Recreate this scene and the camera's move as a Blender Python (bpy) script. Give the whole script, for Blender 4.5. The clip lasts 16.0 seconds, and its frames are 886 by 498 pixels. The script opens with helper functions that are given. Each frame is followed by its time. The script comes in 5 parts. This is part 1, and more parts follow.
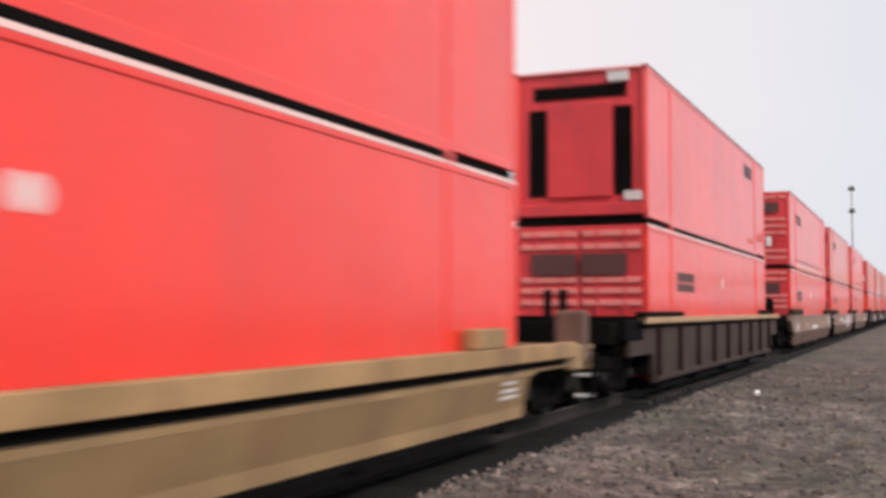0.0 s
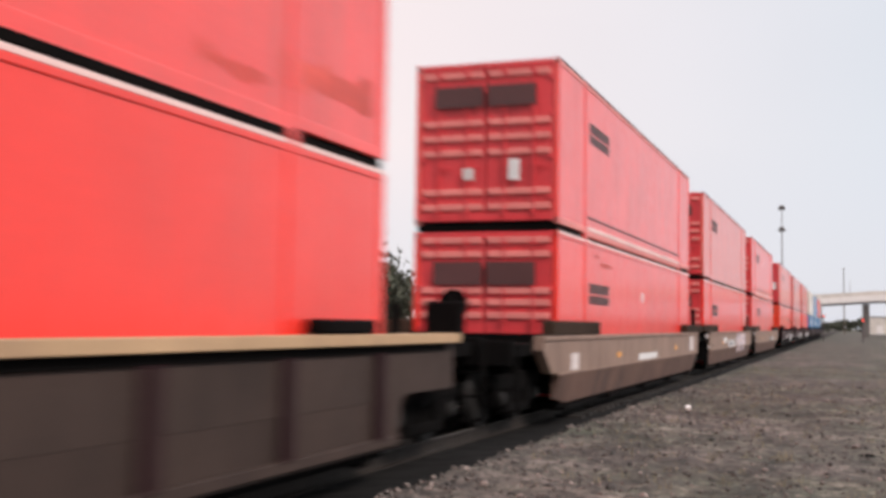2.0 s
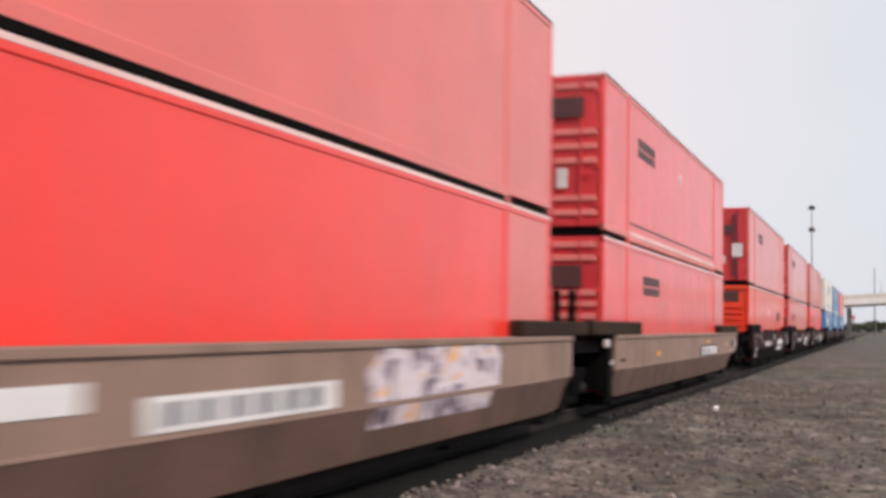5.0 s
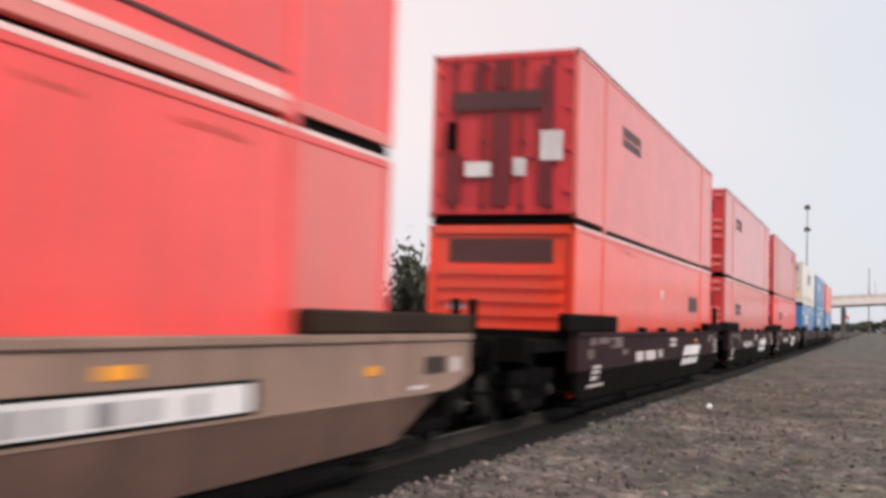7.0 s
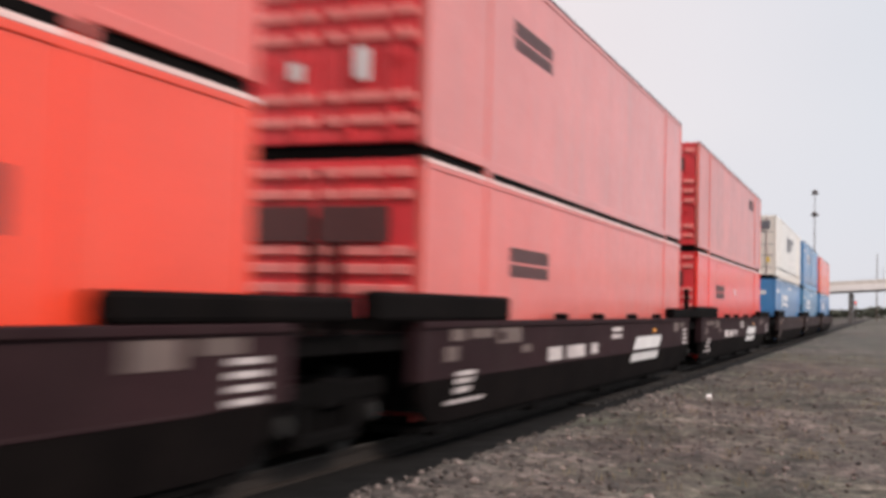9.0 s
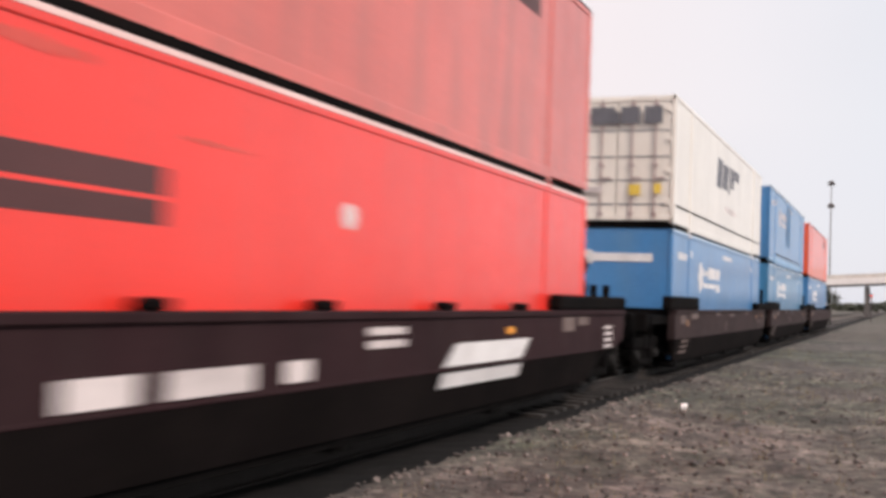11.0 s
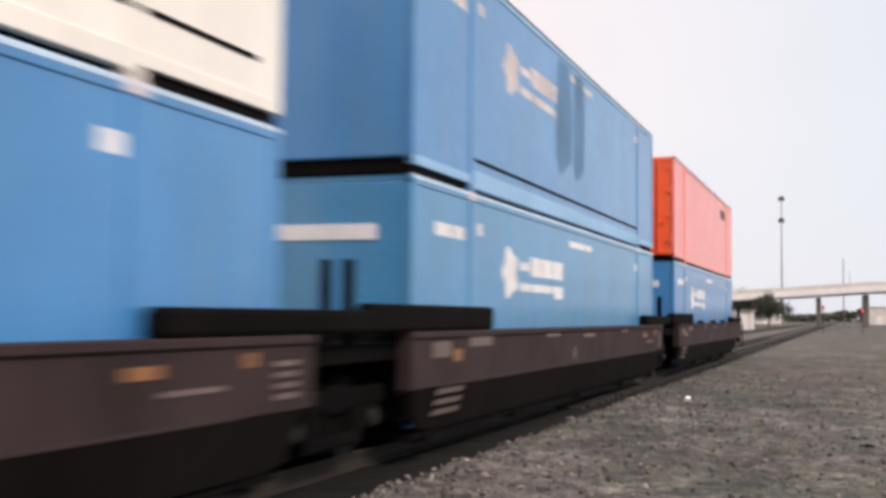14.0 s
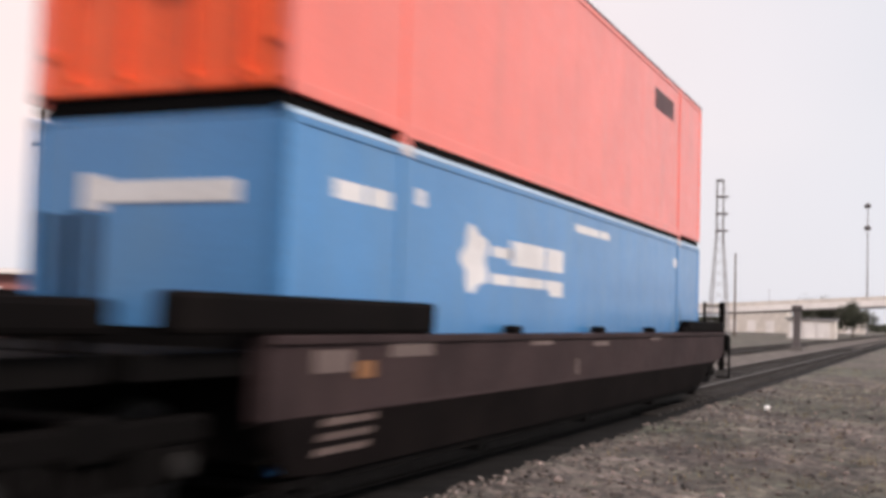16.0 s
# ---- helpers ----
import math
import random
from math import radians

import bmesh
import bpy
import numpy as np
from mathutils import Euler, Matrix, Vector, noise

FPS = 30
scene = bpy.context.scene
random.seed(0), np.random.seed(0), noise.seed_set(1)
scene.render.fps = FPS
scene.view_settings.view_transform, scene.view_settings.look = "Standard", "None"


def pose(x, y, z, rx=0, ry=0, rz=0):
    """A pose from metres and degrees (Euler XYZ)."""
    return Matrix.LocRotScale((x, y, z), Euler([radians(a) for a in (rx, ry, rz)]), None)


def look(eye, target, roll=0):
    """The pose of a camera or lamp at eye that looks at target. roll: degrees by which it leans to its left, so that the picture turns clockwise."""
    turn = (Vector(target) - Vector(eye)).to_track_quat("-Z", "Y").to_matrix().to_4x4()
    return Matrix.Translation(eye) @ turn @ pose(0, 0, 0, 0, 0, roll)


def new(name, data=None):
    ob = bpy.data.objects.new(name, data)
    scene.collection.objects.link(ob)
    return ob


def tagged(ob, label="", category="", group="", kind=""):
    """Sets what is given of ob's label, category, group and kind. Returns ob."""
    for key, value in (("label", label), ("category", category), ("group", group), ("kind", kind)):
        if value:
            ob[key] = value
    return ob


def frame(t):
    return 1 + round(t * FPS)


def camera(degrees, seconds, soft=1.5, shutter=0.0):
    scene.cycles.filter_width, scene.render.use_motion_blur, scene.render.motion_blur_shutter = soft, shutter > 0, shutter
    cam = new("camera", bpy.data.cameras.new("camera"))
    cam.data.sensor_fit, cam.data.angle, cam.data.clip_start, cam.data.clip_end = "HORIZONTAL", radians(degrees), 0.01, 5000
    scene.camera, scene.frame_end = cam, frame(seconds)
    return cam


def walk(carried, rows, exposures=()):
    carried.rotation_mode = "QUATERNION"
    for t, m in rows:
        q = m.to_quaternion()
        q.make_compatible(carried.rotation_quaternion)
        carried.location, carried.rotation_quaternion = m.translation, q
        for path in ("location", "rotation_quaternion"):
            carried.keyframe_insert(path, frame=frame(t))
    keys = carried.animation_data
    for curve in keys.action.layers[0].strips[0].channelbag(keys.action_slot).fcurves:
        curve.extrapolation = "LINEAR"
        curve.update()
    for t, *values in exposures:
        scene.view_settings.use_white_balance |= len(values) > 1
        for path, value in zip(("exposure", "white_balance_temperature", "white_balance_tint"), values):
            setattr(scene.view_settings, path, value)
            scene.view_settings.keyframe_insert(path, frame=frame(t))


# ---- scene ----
# The lens and the hand-held camera beside the track; it goes in closer for a while and comes back.
cam = camera(43.4, 16.0, soft=3.7, shutter=0.8)
walk(cam, [
    (0, pose(0.00, 0.00, 1.60, 93.15, -0.05, 23.31)),
    (0.5, pose(0.00, 0.00, 1.60, 93.08, 0.17, 22.53)),
    (1, pose(0.00, 0.00, 1.60, 93.44, -0.17, 21.33)),
    (1.5, pose(0.00, 0.00, 1.60, 93.81, -1.10, 20.25)),
    (2, pose(0.00, 0.00, 1.60, 93.80, -0.77, 20.01)),
    (2.5, pose(0.00, 0.00, 1.60, 93.81, -0.71, 19.48)),
    (3, pose(0.00, 0.00, 1.60, 93.79, -0.72, 19.75)),
    (5.5, pose(0.00, 0.00, 1.60, 93.69, -1.07, 21.51)),
    (6, pose(0.00, 0.00, 1.60, 93.55, -1.13, 21.31)),
    (6.5, pose(0.00, 0.00, 1.60, 93.56, -1.11, 21.36)),
    (7, pose(0.00, 0.00, 1.60, 93.50, -1.70, 21.12)),
    (7.5, pose(0.00, 0.00, 1.60, 93.38, -1.67, 20.52)),
    (8, pose(0.00, 0.00, 1.60, 92.76, -2.57, 19.94)),
    (8.2, pose(0.00, 0.00, 1.60, 92.87, -1.84, 19.77)),
    (10.2, pose(0.00, 3.20, 1.60, 92.52, -2.30, 23.05)),
    (10.5, pose(0.00, 3.40, 1.60, 92.42, -2.30, 22.45)),
    (11, pose(0.00, 5.00, 1.60, 92.28, -2.02, 22.25)),
    (11.5, pose(0.00, 4.90, 1.60, 92.15, -1.83, 22.51)),
    (12, pose(0.00, 3.40, 1.60, 92.23, -1.56, 22.18)),
    (12.5, pose(0.00, 3.80, 1.60, 92.57, -1.93, 22.03)),
    (13, pose(0.00, 5.20, 1.60, 92.33, -1.67, 23.69)),
    (13.5, pose(0.00, 3.10, 1.60, 92.70, -1.18, 22.40)),
    (14, pose(0.00, 0.00, 1.60, 93.40, -0.55, 20.00)),
    (14.5, pose(0.00, 0.00, 1.60, 93.72, -0.55, 20.89)),
    (15, pose(0.00, 0.00, 1.60, 93.85, -0.80, 21.77)),
    (15.5, pose(0.00, 0.00, 1.60, 93.91, -1.52, 22.74)),
    (16, pose(0.00, 0.00, 1.60, 93.41, -1.76, 23.89)),
], exposures=[(0, 0.0, 6850, 14), (2.4, 0.0, 6850, 14), (3, -0.14, 6850, 14), (5.4, -0.02, 6850, 14), (7.2, 0.0, 6850, 14), (8.2, -0.1, 6850, 14), (10.4, 0.06, 6950, 15), (12.2, 0.08, 6900, 15), (13, -0.10, 6850, 14), (13.5, 0.02, 6850, 14), (14, 0.12, 6900, 14), (14.5, 0.0, 6900, 15), (16, 0.05, 6950, 16)])

# ---------------------------------------------------------------- light
SUN_EL, SUN_AZ = radians(42), radians(117)      # azimuth clockwise from +Y


def build_world():
    w = bpy.data.worlds.new("hazy_evening_sky")
    scene.world = w
    w.use_nodes = True
    nt = w.node_tree
    nt.nodes.clear()
    n, l = nt.nodes.new, nt.links.new
    out = n("ShaderNodeOutputWorld")
    bg = n("ShaderNodeBackground")
    bg.inputs["Strength"].default_value = 1.0
    sky = n("ShaderNodeTexSky")
    sky.sky_type = "NISHITA"
    sky.sun_disc = False
    sky.sun_elevation, sky.sun_rotation = SUN_EL, SUN_AZ
    dim = n("ShaderNodeMix"); dim.data_type = "RGBA"; dim.blend_type = "MULTIPLY"
    dim.inputs[0].default_value = 1.0
    dim.inputs[7].default_value = (0.1, 0.1, 0.1, 1)
    l(sky.outputs[0], dim.inputs[6])
    tc = n("ShaderNodeTexCoord")
    sep = n("ShaderNodeSeparateXYZ")
    l(tc.outputs["Generated"], sep.inputs[0])
    side = n("ShaderNodeMapRange")                # pink towards -x, pale blue towards +y
    side.inputs[1].default_value, side.inputs[2].default_value = -0.55, 0.05
    l(sep.outputs[0], side.inputs[0])
    veil = n("ShaderNodeMix"); veil.data_type = "RGBA"
    veil.inputs[6].default_value = (1.08, 0.94, 0.93, 1)
    veil.inputs[7].default_value = (0.81, 0.89, 0.98, 1)
    l(side.outputs[0], veil.inputs[0])
    low = n("ShaderNodeMapRange")                 # greyer haze at the horizon
    low.inputs[1].default_value, low.inputs[2].default_value = 0.0, 0.16
    l(sep.outputs[2], low.inputs[0])
    haze = n("ShaderNodeMix"); haze.data_type = "RGBA"
    haze.inputs[6].default_value = (0.79, 0.84, 0.95, 1)
    l(low.outputs[0], haze.inputs[0])
    l(veil.outputs[2], haze.inputs[7])
    cloud = n("ShaderNodeTexNoise")
    cloud.inputs["Scale"].default_value = 2.2
    cloud.inputs["Detail"].default_value = 3
    l(tc.outputs["Generated"], cloud.inputs["Vector"])
    cr = n("ShaderNodeMapRange")
    cr.inputs[3].default_value, cr.inputs[4].default_value = 0.90, 1.07
    l(cloud.outputs[0], cr.inputs[0])
    cm = n("ShaderNodeMix"); cm.data_type = "RGBA"; cm.blend_type = "MULTIPLY"
    cm.inputs[0].default_value = 1.0
    l(haze.outputs[2], cm.inputs[6])
    l(cr.outputs[0], cm.inputs[7])
    mix = n("ShaderNodeMix"); mix.data_type = "RGBA"
    mix.inputs[0].default_value = 0.88
    l(dim.outputs[2], mix.inputs[6])
    l(cm.outputs[2], mix.inputs[7])
    l(mix.outputs[2], bg.inputs[0])
    l(bg.outputs[0], out.inputs[0])


build_world()
sun_data = bpy.data.lights.new("sun", "SUN")
sun_data.energy, sun_data.angle, sun_data.color = 3.1, radians(12), (1.0, 0.92, 0.86)
sun = new("sun", sun_data)
sun.matrix_world = look((60 * math.sin(SUN_AZ), 60 * math.cos(SUN_AZ), 60 * math.tan(SUN_EL)), (0, 0, 0))


# ---------------------------------------------------------------- materials
def material(name, base, rough=0.5, metal=0.0, var=0.16, scale=0.7, fine=18.0, bump=0.15, bump_scale=40.0,
             dirt=None, dirt_amount=0.35, streak=0.0, coat=0.0, emit=0.0, shine=0.5, spread=0.0):
    """A worn surface: base colour with broad and fine variation, streaks of dirt, and relief."""
    m = bpy.data.materials.new(name)
    m.use_nodes = True
    nt = m.node_tree
    n, l = nt.nodes.new, nt.links.new
    b = nt.nodes["Principled BSDF"]
    b.inputs["Metallic"].default_value = metal
    b.inputs["Coat Weight"].default_value = coat
    b.inputs["Coat Roughness"].default_value = 0.14
    b.inputs["Specular IOR Level"].default_value = shine
    if emit:
        b.inputs["Emission Color"].default_value = (*base, 1)
        b.inputs["Emission Strength"].default_value = emit
    tc = n("ShaderNodeTexCoord")
    info = n("ShaderNodeObjectInfo")
    shift = n("ShaderNodeVectorMath"); shift.operation = "SCALE"
    shift.inputs[0].default_value = (13.0, 29.0, 7.0)
    l(info.outputs["Random"], shift.inputs["Scale"])
    add = n("ShaderNodeVectorMath"); add.operation = "ADD"
    l(tc.outputs["Object"], add.inputs[0]); l(shift.outputs[0], add.inputs[1])

    def tex(s, detail, vec=None):
        t = n("ShaderNodeTexNoise")
        t.inputs["Scale"].default_value, t.inputs["Detail"].default_value = s, detail
        l(vec or add.outputs[0], t.inputs["Vector"])
        return t.outputs[0]

    def mul(col, fac, lo, hi):
        r = n("ShaderNodeMapRange")
        r.inputs[1].default_value, r.inputs[2].default_value = 0.3, 0.7
        r.inputs[3].default_value, r.inputs[4].default_value = lo, hi
        l(fac, r.inputs[0])
        x = n("ShaderNodeMix"); x.data_type = "RGBA"; x.blend_type = "MULTIPLY"
        x.inputs[0].default_value = 1.0
        l(col, x.inputs[6]); l(r.outputs[0], x.inputs[7])
        return x.outputs[2]

    rgb = n("ShaderNodeRGB"); rgb.outputs[0].default_value = (*base, 1)
    col = mul(rgb.outputs[0], tex(scale, 3), 1 - var, 1 + var)
    col = mul(col, tex(fine, 4), 1 - var * 0.6, 1 + var * 0.6)
    if spread:
        col = mul(col, info.outputs["Random"], 1 - spread, 1 + spread)
    if dirt:
        vec = None
        if streak:
            mp = n("ShaderNodeMapping")
            mp.inputs["Scale"].default_value = (1.0, streak, 0.25)
            l(add.outputs[0], mp.inputs["Vector"])
            vec = mp.outputs[0]
        r = n("ShaderNodeMapRange")
        r.inputs[1].default_value, r.inputs[2].default_value = 0.48, 0.78
        r.inputs[3].default_value, r.inputs[4].default_value = 0.0, dirt_amount
        l(tex(1.6, 5, vec), r.inputs[0])
        x = n("ShaderNodeMix"); x.data_type = "RGBA"
        x.inputs[7].default_value = (*dirt, 1)
        l(r.outputs[0], x.inputs[0]); l(col, x.inputs[6])
        col = x.outputs[2]
    l(col, b.inputs["Base Color"])
    rr = n("ShaderNodeMapRange")
    rr.inputs[3].default_value, rr.inputs[4].default_value = max(rough - 0.1, 0.02), min(rough + 0.1, 1)
    l(tex(4.0, 3), rr.inputs[0])
    l(rr.outputs[0], b.inputs["Roughness"])
    if bump:
        bp = n("ShaderNodeBump")
        bp.inputs["Strength"].default_value, bp.inputs["Distance"].default_value = bump, 0.01
        l(tex(bump_scale, 3), bp.inputs["Height"])
        l(bp.outputs[0], b.inputs["Normal"])
    return m


GRIME = (0.09, 0.06, 0.05)
M = dict(
    red=material("red_paint", (0.86, 0.036, 0.022), 0.42, var=0.07, bump=0.05, dirt=(0.60, 0.075, 0.06), dirt_amount=0.35, streak=2.5, coat=0.6),
    faded=material("faded_red_paint", (0.74, 0.135, 0.112), 0.46, var=0.08, bump=0.05, dirt=(0.40, 0.2, 0.17), dirt_amount=0.35, streak=2.5, coat=0.6),
    orange=material("orange_paint", (0.86, 0.058, 0.020), 0.40, var=0.07, bump=0.05, dirt=(0.5, 0.14, 0.08), dirt_amount=0.3, streak=2.5, coat=0.6),
    salmon=material("orange_red_paint", (0.84, 0.165, 0.12), 0.45, var=0.07, bump=0.05, dirt=(0.5, 0.2, 0.15), dirt_amount=0.3, streak=2.5, coat=0.6),
    blue=material("blue_paint", (0.042, 0.205, 0.455), 0.42, var=0.11, bump=0.05, dirt=(0.10, 0.22, 0.34), dirt_amount=0.5, streak=2.5, coat=0.6),
    teal=material("teal_blue_paint", (0.045, 0.222, 0.43), 0.44, var=0.11, bump=0.05, dirt=(0.12, 0.25, 0.33), dirt_amount=0.5, streak=2.5, coat=0.6),
    rosy=material("rosy_red_paint", (0.84, 0.066, 0.058), 0.42, var=0.1, bump=0.05, dirt=(0.42, 0.10, 0.085), dirt_amount=0.45, streak=2.5, coat=0.6),
    endred=material("crimson_paint", (0.64, 0.042, 0.050), 0.45, var=0.12, bump=0.05, dirt=(0.25, 0.03, 0.04), dirt_amount=0.5, streak=2.5),
    rail_red=material("pale_red_rail_lit_rib", (0.74, 0.22, 0.20), 0.45, var=0.1, bump=0.05, dirt=(0.5, 0.15, 0.13), dirt_amount=0.4),
    rail_blue=material("pale_blue_rail", (0.24, 0.42, 0.63), 0.45, var=0.1, bump=0.05, dirt=(0.1, 0.24, 0.4), dirt_amount=0.4),
    # Next two: bright colours for highlights drawn on container rails and edges.
    rail_pale=material("pale_red_highlight", (0.80, 0.55, 0.52), 0.4, var=0.12, bump=0.05),
    edge_blue=material("blue_edge_highlight", (0.45, 0.58, 0.72), 0.45, var=0.12, bump=0.05),
    dull_amber=material("dull_amber_reflector", (0.20, 0.085, 0.03), 0.5, var=0.2, bump=0.0),
    stain=material("grey_blue_stain", (0.075, 0.17, 0.30), 0.6, var=0.25, bump=0.0),
    faint=material("faded_stencil", (0.14, 0.10, 0.09), 0.65, var=0.25, fine=9, bump=0.0, dirt=(0.1, 0.065, 0.06), dirt_amount=0.8),
    # Next two: undercut shade of the lower webs is put into the colour.
    web_shade=material("shaded_lower_web", (0.008, 0.006, 0.006), 0.95, var=0.3, bump=0.2, shine=0.05, dirt=(0.015, 0.011, 0.010), dirt_amount=0.5),
    webbrown=material("shaded_brown_web", (0.125, 0.068, 0.052), 0.75, var=0.25, scale=0.9, bump=0.2, dirt=(0.05, 0.03, 0.027), dirt_amount=0.8, streak=1.2),
    pinkfade=material("pink_faded_red_paint", (0.68, 0.165, 0.148), 0.46, var=0.08, bump=0.05, dirt=(0.42, 0.22, 0.2), dirt_amount=0.4, streak=2.5, coat=0.7),
    dusky=material("brownish_red_paint", (0.64, 0.13, 0.105), 0.5, var=0.12, bump=0.05, dirt=(0.24, 0.11, 0.09), dirt_amount=0.6, streak=2.5, coat=0.6),
    tangerine=material("bright_orange_end_paint", (0.88, 0.105, 0.026), 0.42, var=0.1, bump=0.05, dirt=(0.5, 0.12, 0.05), dirt_amount=0.5, streak=2.5),
    burnt=material("rubbed_brown_orange_paint", (0.42, 0.07, 0.03), 0.6, var=0.25, bump=0.1),
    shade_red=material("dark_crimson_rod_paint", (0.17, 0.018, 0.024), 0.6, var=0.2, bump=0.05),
    smudge=material("rubbed_red_paint", (0.60, 0.078, 0.060), 0.55, var=0.3, fine=6, bump=0.05, dirt=(0.7, 0.06, 0.05), dirt_amount=0.8),
    white=material("white_paint", (0.80, 0.74, 0.67), 0.45, var=0.05, bump=0.05, dirt=(0.5, 0.42, 0.36), dirt_amount=0.3, streak=3.0, coat=0.6),
    pale=material("white_lettering_paint", (0.72, 0.70, 0.70), 0.6, var=0.12, bump=0.0, dirt=(0.4, 0.36, 0.36), dirt_amount=0.5),
    pinkpale=material("weathered_white_plate", (0.62, 0.55, 0.54), 0.6, var=0.15, bump=0.0, dirt=(0.25, 0.2, 0.2), dirt_amount=0.6),
    ink=material("dark_lettering_paint", (0.085, 0.03, 0.03), 0.55, var=0.15, bump=0.0),
    grey_ink=material("grey_lettering_paint", (0.13, 0.13, 0.15), 0.55, var=0.12, bump=0.0),
    amber=material("amber_reflector", (0.85, 0.34, 0.03), 0.35, var=0.1, bump=0.0),
    yellowsign=material("yellow_placard", (0.75, 0.52, 0.08), 0.5, var=0.1, bump=0.0),
    beam=material("dark_brown_beam", (0.034, 0.021, 0.015), 0.88, shine=0.12, var=0.25, bump=0.2, dirt=(0.055, 0.036, 0.026), dirt_amount=0.6),
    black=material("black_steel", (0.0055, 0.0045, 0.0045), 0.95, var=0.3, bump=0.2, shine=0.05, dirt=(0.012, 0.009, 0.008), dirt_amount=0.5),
    # Taken near black so that the colour itself holds the shade beneath the train.
    underside=material("underside_shade_black", (0.0045, 0.004, 0.004), 0.95, var=0.3, bump=0.3, shine=0.05, dirt=(0.009, 0.007, 0.0065), dirt_amount=0.4),
    rod=material("galvanised_rod", (0.42, 0.32, 0.31), 0.4, 0.7, var=0.15, bump=0.05),
    whitesteel=material("white_painted_steel", (0.74, 0.71, 0.70), 0.5, var=0.08, bump=0.05),
    tan=material("tan_grey_car_paint", (0.255, 0.165, 0.128), 0.6, var=0.16, scale=0.9, dirt=(0.13, 0.075, 0.055), dirt_amount=0.7, streak=1.6),
    umber=material("brown_grey_car_paint", (0.040, 0.025, 0.0205), 0.7, var=0.25, scale=0.9, shine=0.3, dirt=(0.058, 0.037, 0.031), dirt_amount=0.7, streak=2.0),
    ochre=material("yellow_ochre_car_paint", (0.27, 0.175, 0.085), 0.6, var=0.2, scale=0.9, dirt=(0.2, 0.11, 0.06), dirt_amount=0.7, streak=1.6),
    sand=material("sand_coloured_paint", (0.44, 0.285, 0.165), 0.6, var=0.15, dirt=(0.25, 0.15, 0.1), dirt_amount=0.5),
    mustard=material("mustard_chord_paint", (0.35, 0.215, 0.10), 0.6, var=0.25, scale=0.8, dirt=(0.12, 0.06, 0.035), dirt_amount=0.8, streak=1.2),
    maroon=material("dark_maroon_car_paint", (0.026, 0.0112, 0.0132), 0.75, shine=0.12, var=0.2, scale=0.9, dirt=(0.036, 0.022, 0.022), dirt_amount=0.6, streak=1.6),
    brown=material("brown_car_paint", (0.035, 0.022, 0.0225), 0.75, var=0.25, scale=0.9, shine=0.14, dirt=(0.045, 0.029, 0.028), dirt_amount=0.7, streak=1.6),
    wheel=material("wheel_steel", (0.010, 0.0085, 0.008), 0.8, 0.2, var=0.25, bump=0.1),
    rail=material("rail_steel", (0.022, 0.016, 0.013), 0.8, 0.2, var=0.25, bump=0.3),
    railtop=material("worn_rail_head", (0.13, 0.12, 0.115), 0.55, 0.7, var=0.1, bump=0.05),
    tie=material("weathered_timber", (0.018, 0.0145, 0.013), 0.9, var=0.35, fine=30, bump=0.5, spread=0.3),
    concrete=material("bridge_concrete", (0.82, 0.77, 0.75), 0.85, var=0.07, scale=0.25, fine=4, bump=0.2, dirt=(0.5, 0.46, 0.44), dirt_amount=0.4, streak=1.0),
    pierc=material("pier_concrete", (0.13, 0.115, 0.11), 0.9, var=0.15, scale=0.4, fine=5, bump=0.2),
    girder=material("bridge_girder_steel", (0.10, 0.085, 0.085), 0.7, var=0.2, bump=0.2),
    pole=material("galvanised_pole", (0.25, 0.24, 0.25), 0.5, 0.4, var=0.12, bump=0.05),
    wood=material("pole_timber", (0.13, 0.10, 0.085), 0.9, var=0.25, bump=0.4),
    roof=material("dark_shingle_roof", (0.05, 0.044, 0.046), 0.85, var=0.25, fine=12, bump=0.5, spread=0.2),
    stucco=material("dull_brown_station_wall", (0.17, 0.13, 0.12), 0.85, var=0.15, bump=0.3, dirt=(0.1, 0.08, 0.075), dirt_amount=0.4, streak=1.0),
    trim=material("white_window_trim", (0.72, 0.66, 0.64), 0.6, var=0.1, bump=0.1),
    pane=material("dark_window_pane", (0.03, 0.03, 0.035), 0.08, var=0.1, bump=0.0),
    brick=material("dusky_red_wall", (0.30, 0.12, 0.11), 0.85, var=0.2, bump=0.3),
    shed=material("pale_shed_cladding", (0.66, 0.60, 0.55), 0.7, var=0.1, bump=0.1, dirt=(0.4, 0.33, 0.3), dirt_amount=0.4, streak=1.0),
    leaf=material("dull_foliage", (0.055, 0.06, 0.04), 0.8, var=0.4, fine=3, bump=0.0),
    bark=material("tree_bark", (0.09, 0.07, 0.055), 0.9, var=0.3, bump=0.5),
    weed=material("dry_weed", (0.20, 0.16, 0.09), 0.8, var=0.35, bump=0.0),
    litter=material("white_paper", (0.92, 0.90, 0.88), 0.6, var=0.04, bump=0.05),
    redlens=material("red_signal_lens", (1.0, 0.10, 0.07), 0.3, var=0.0, bump=0.0, emit=1.5),
)


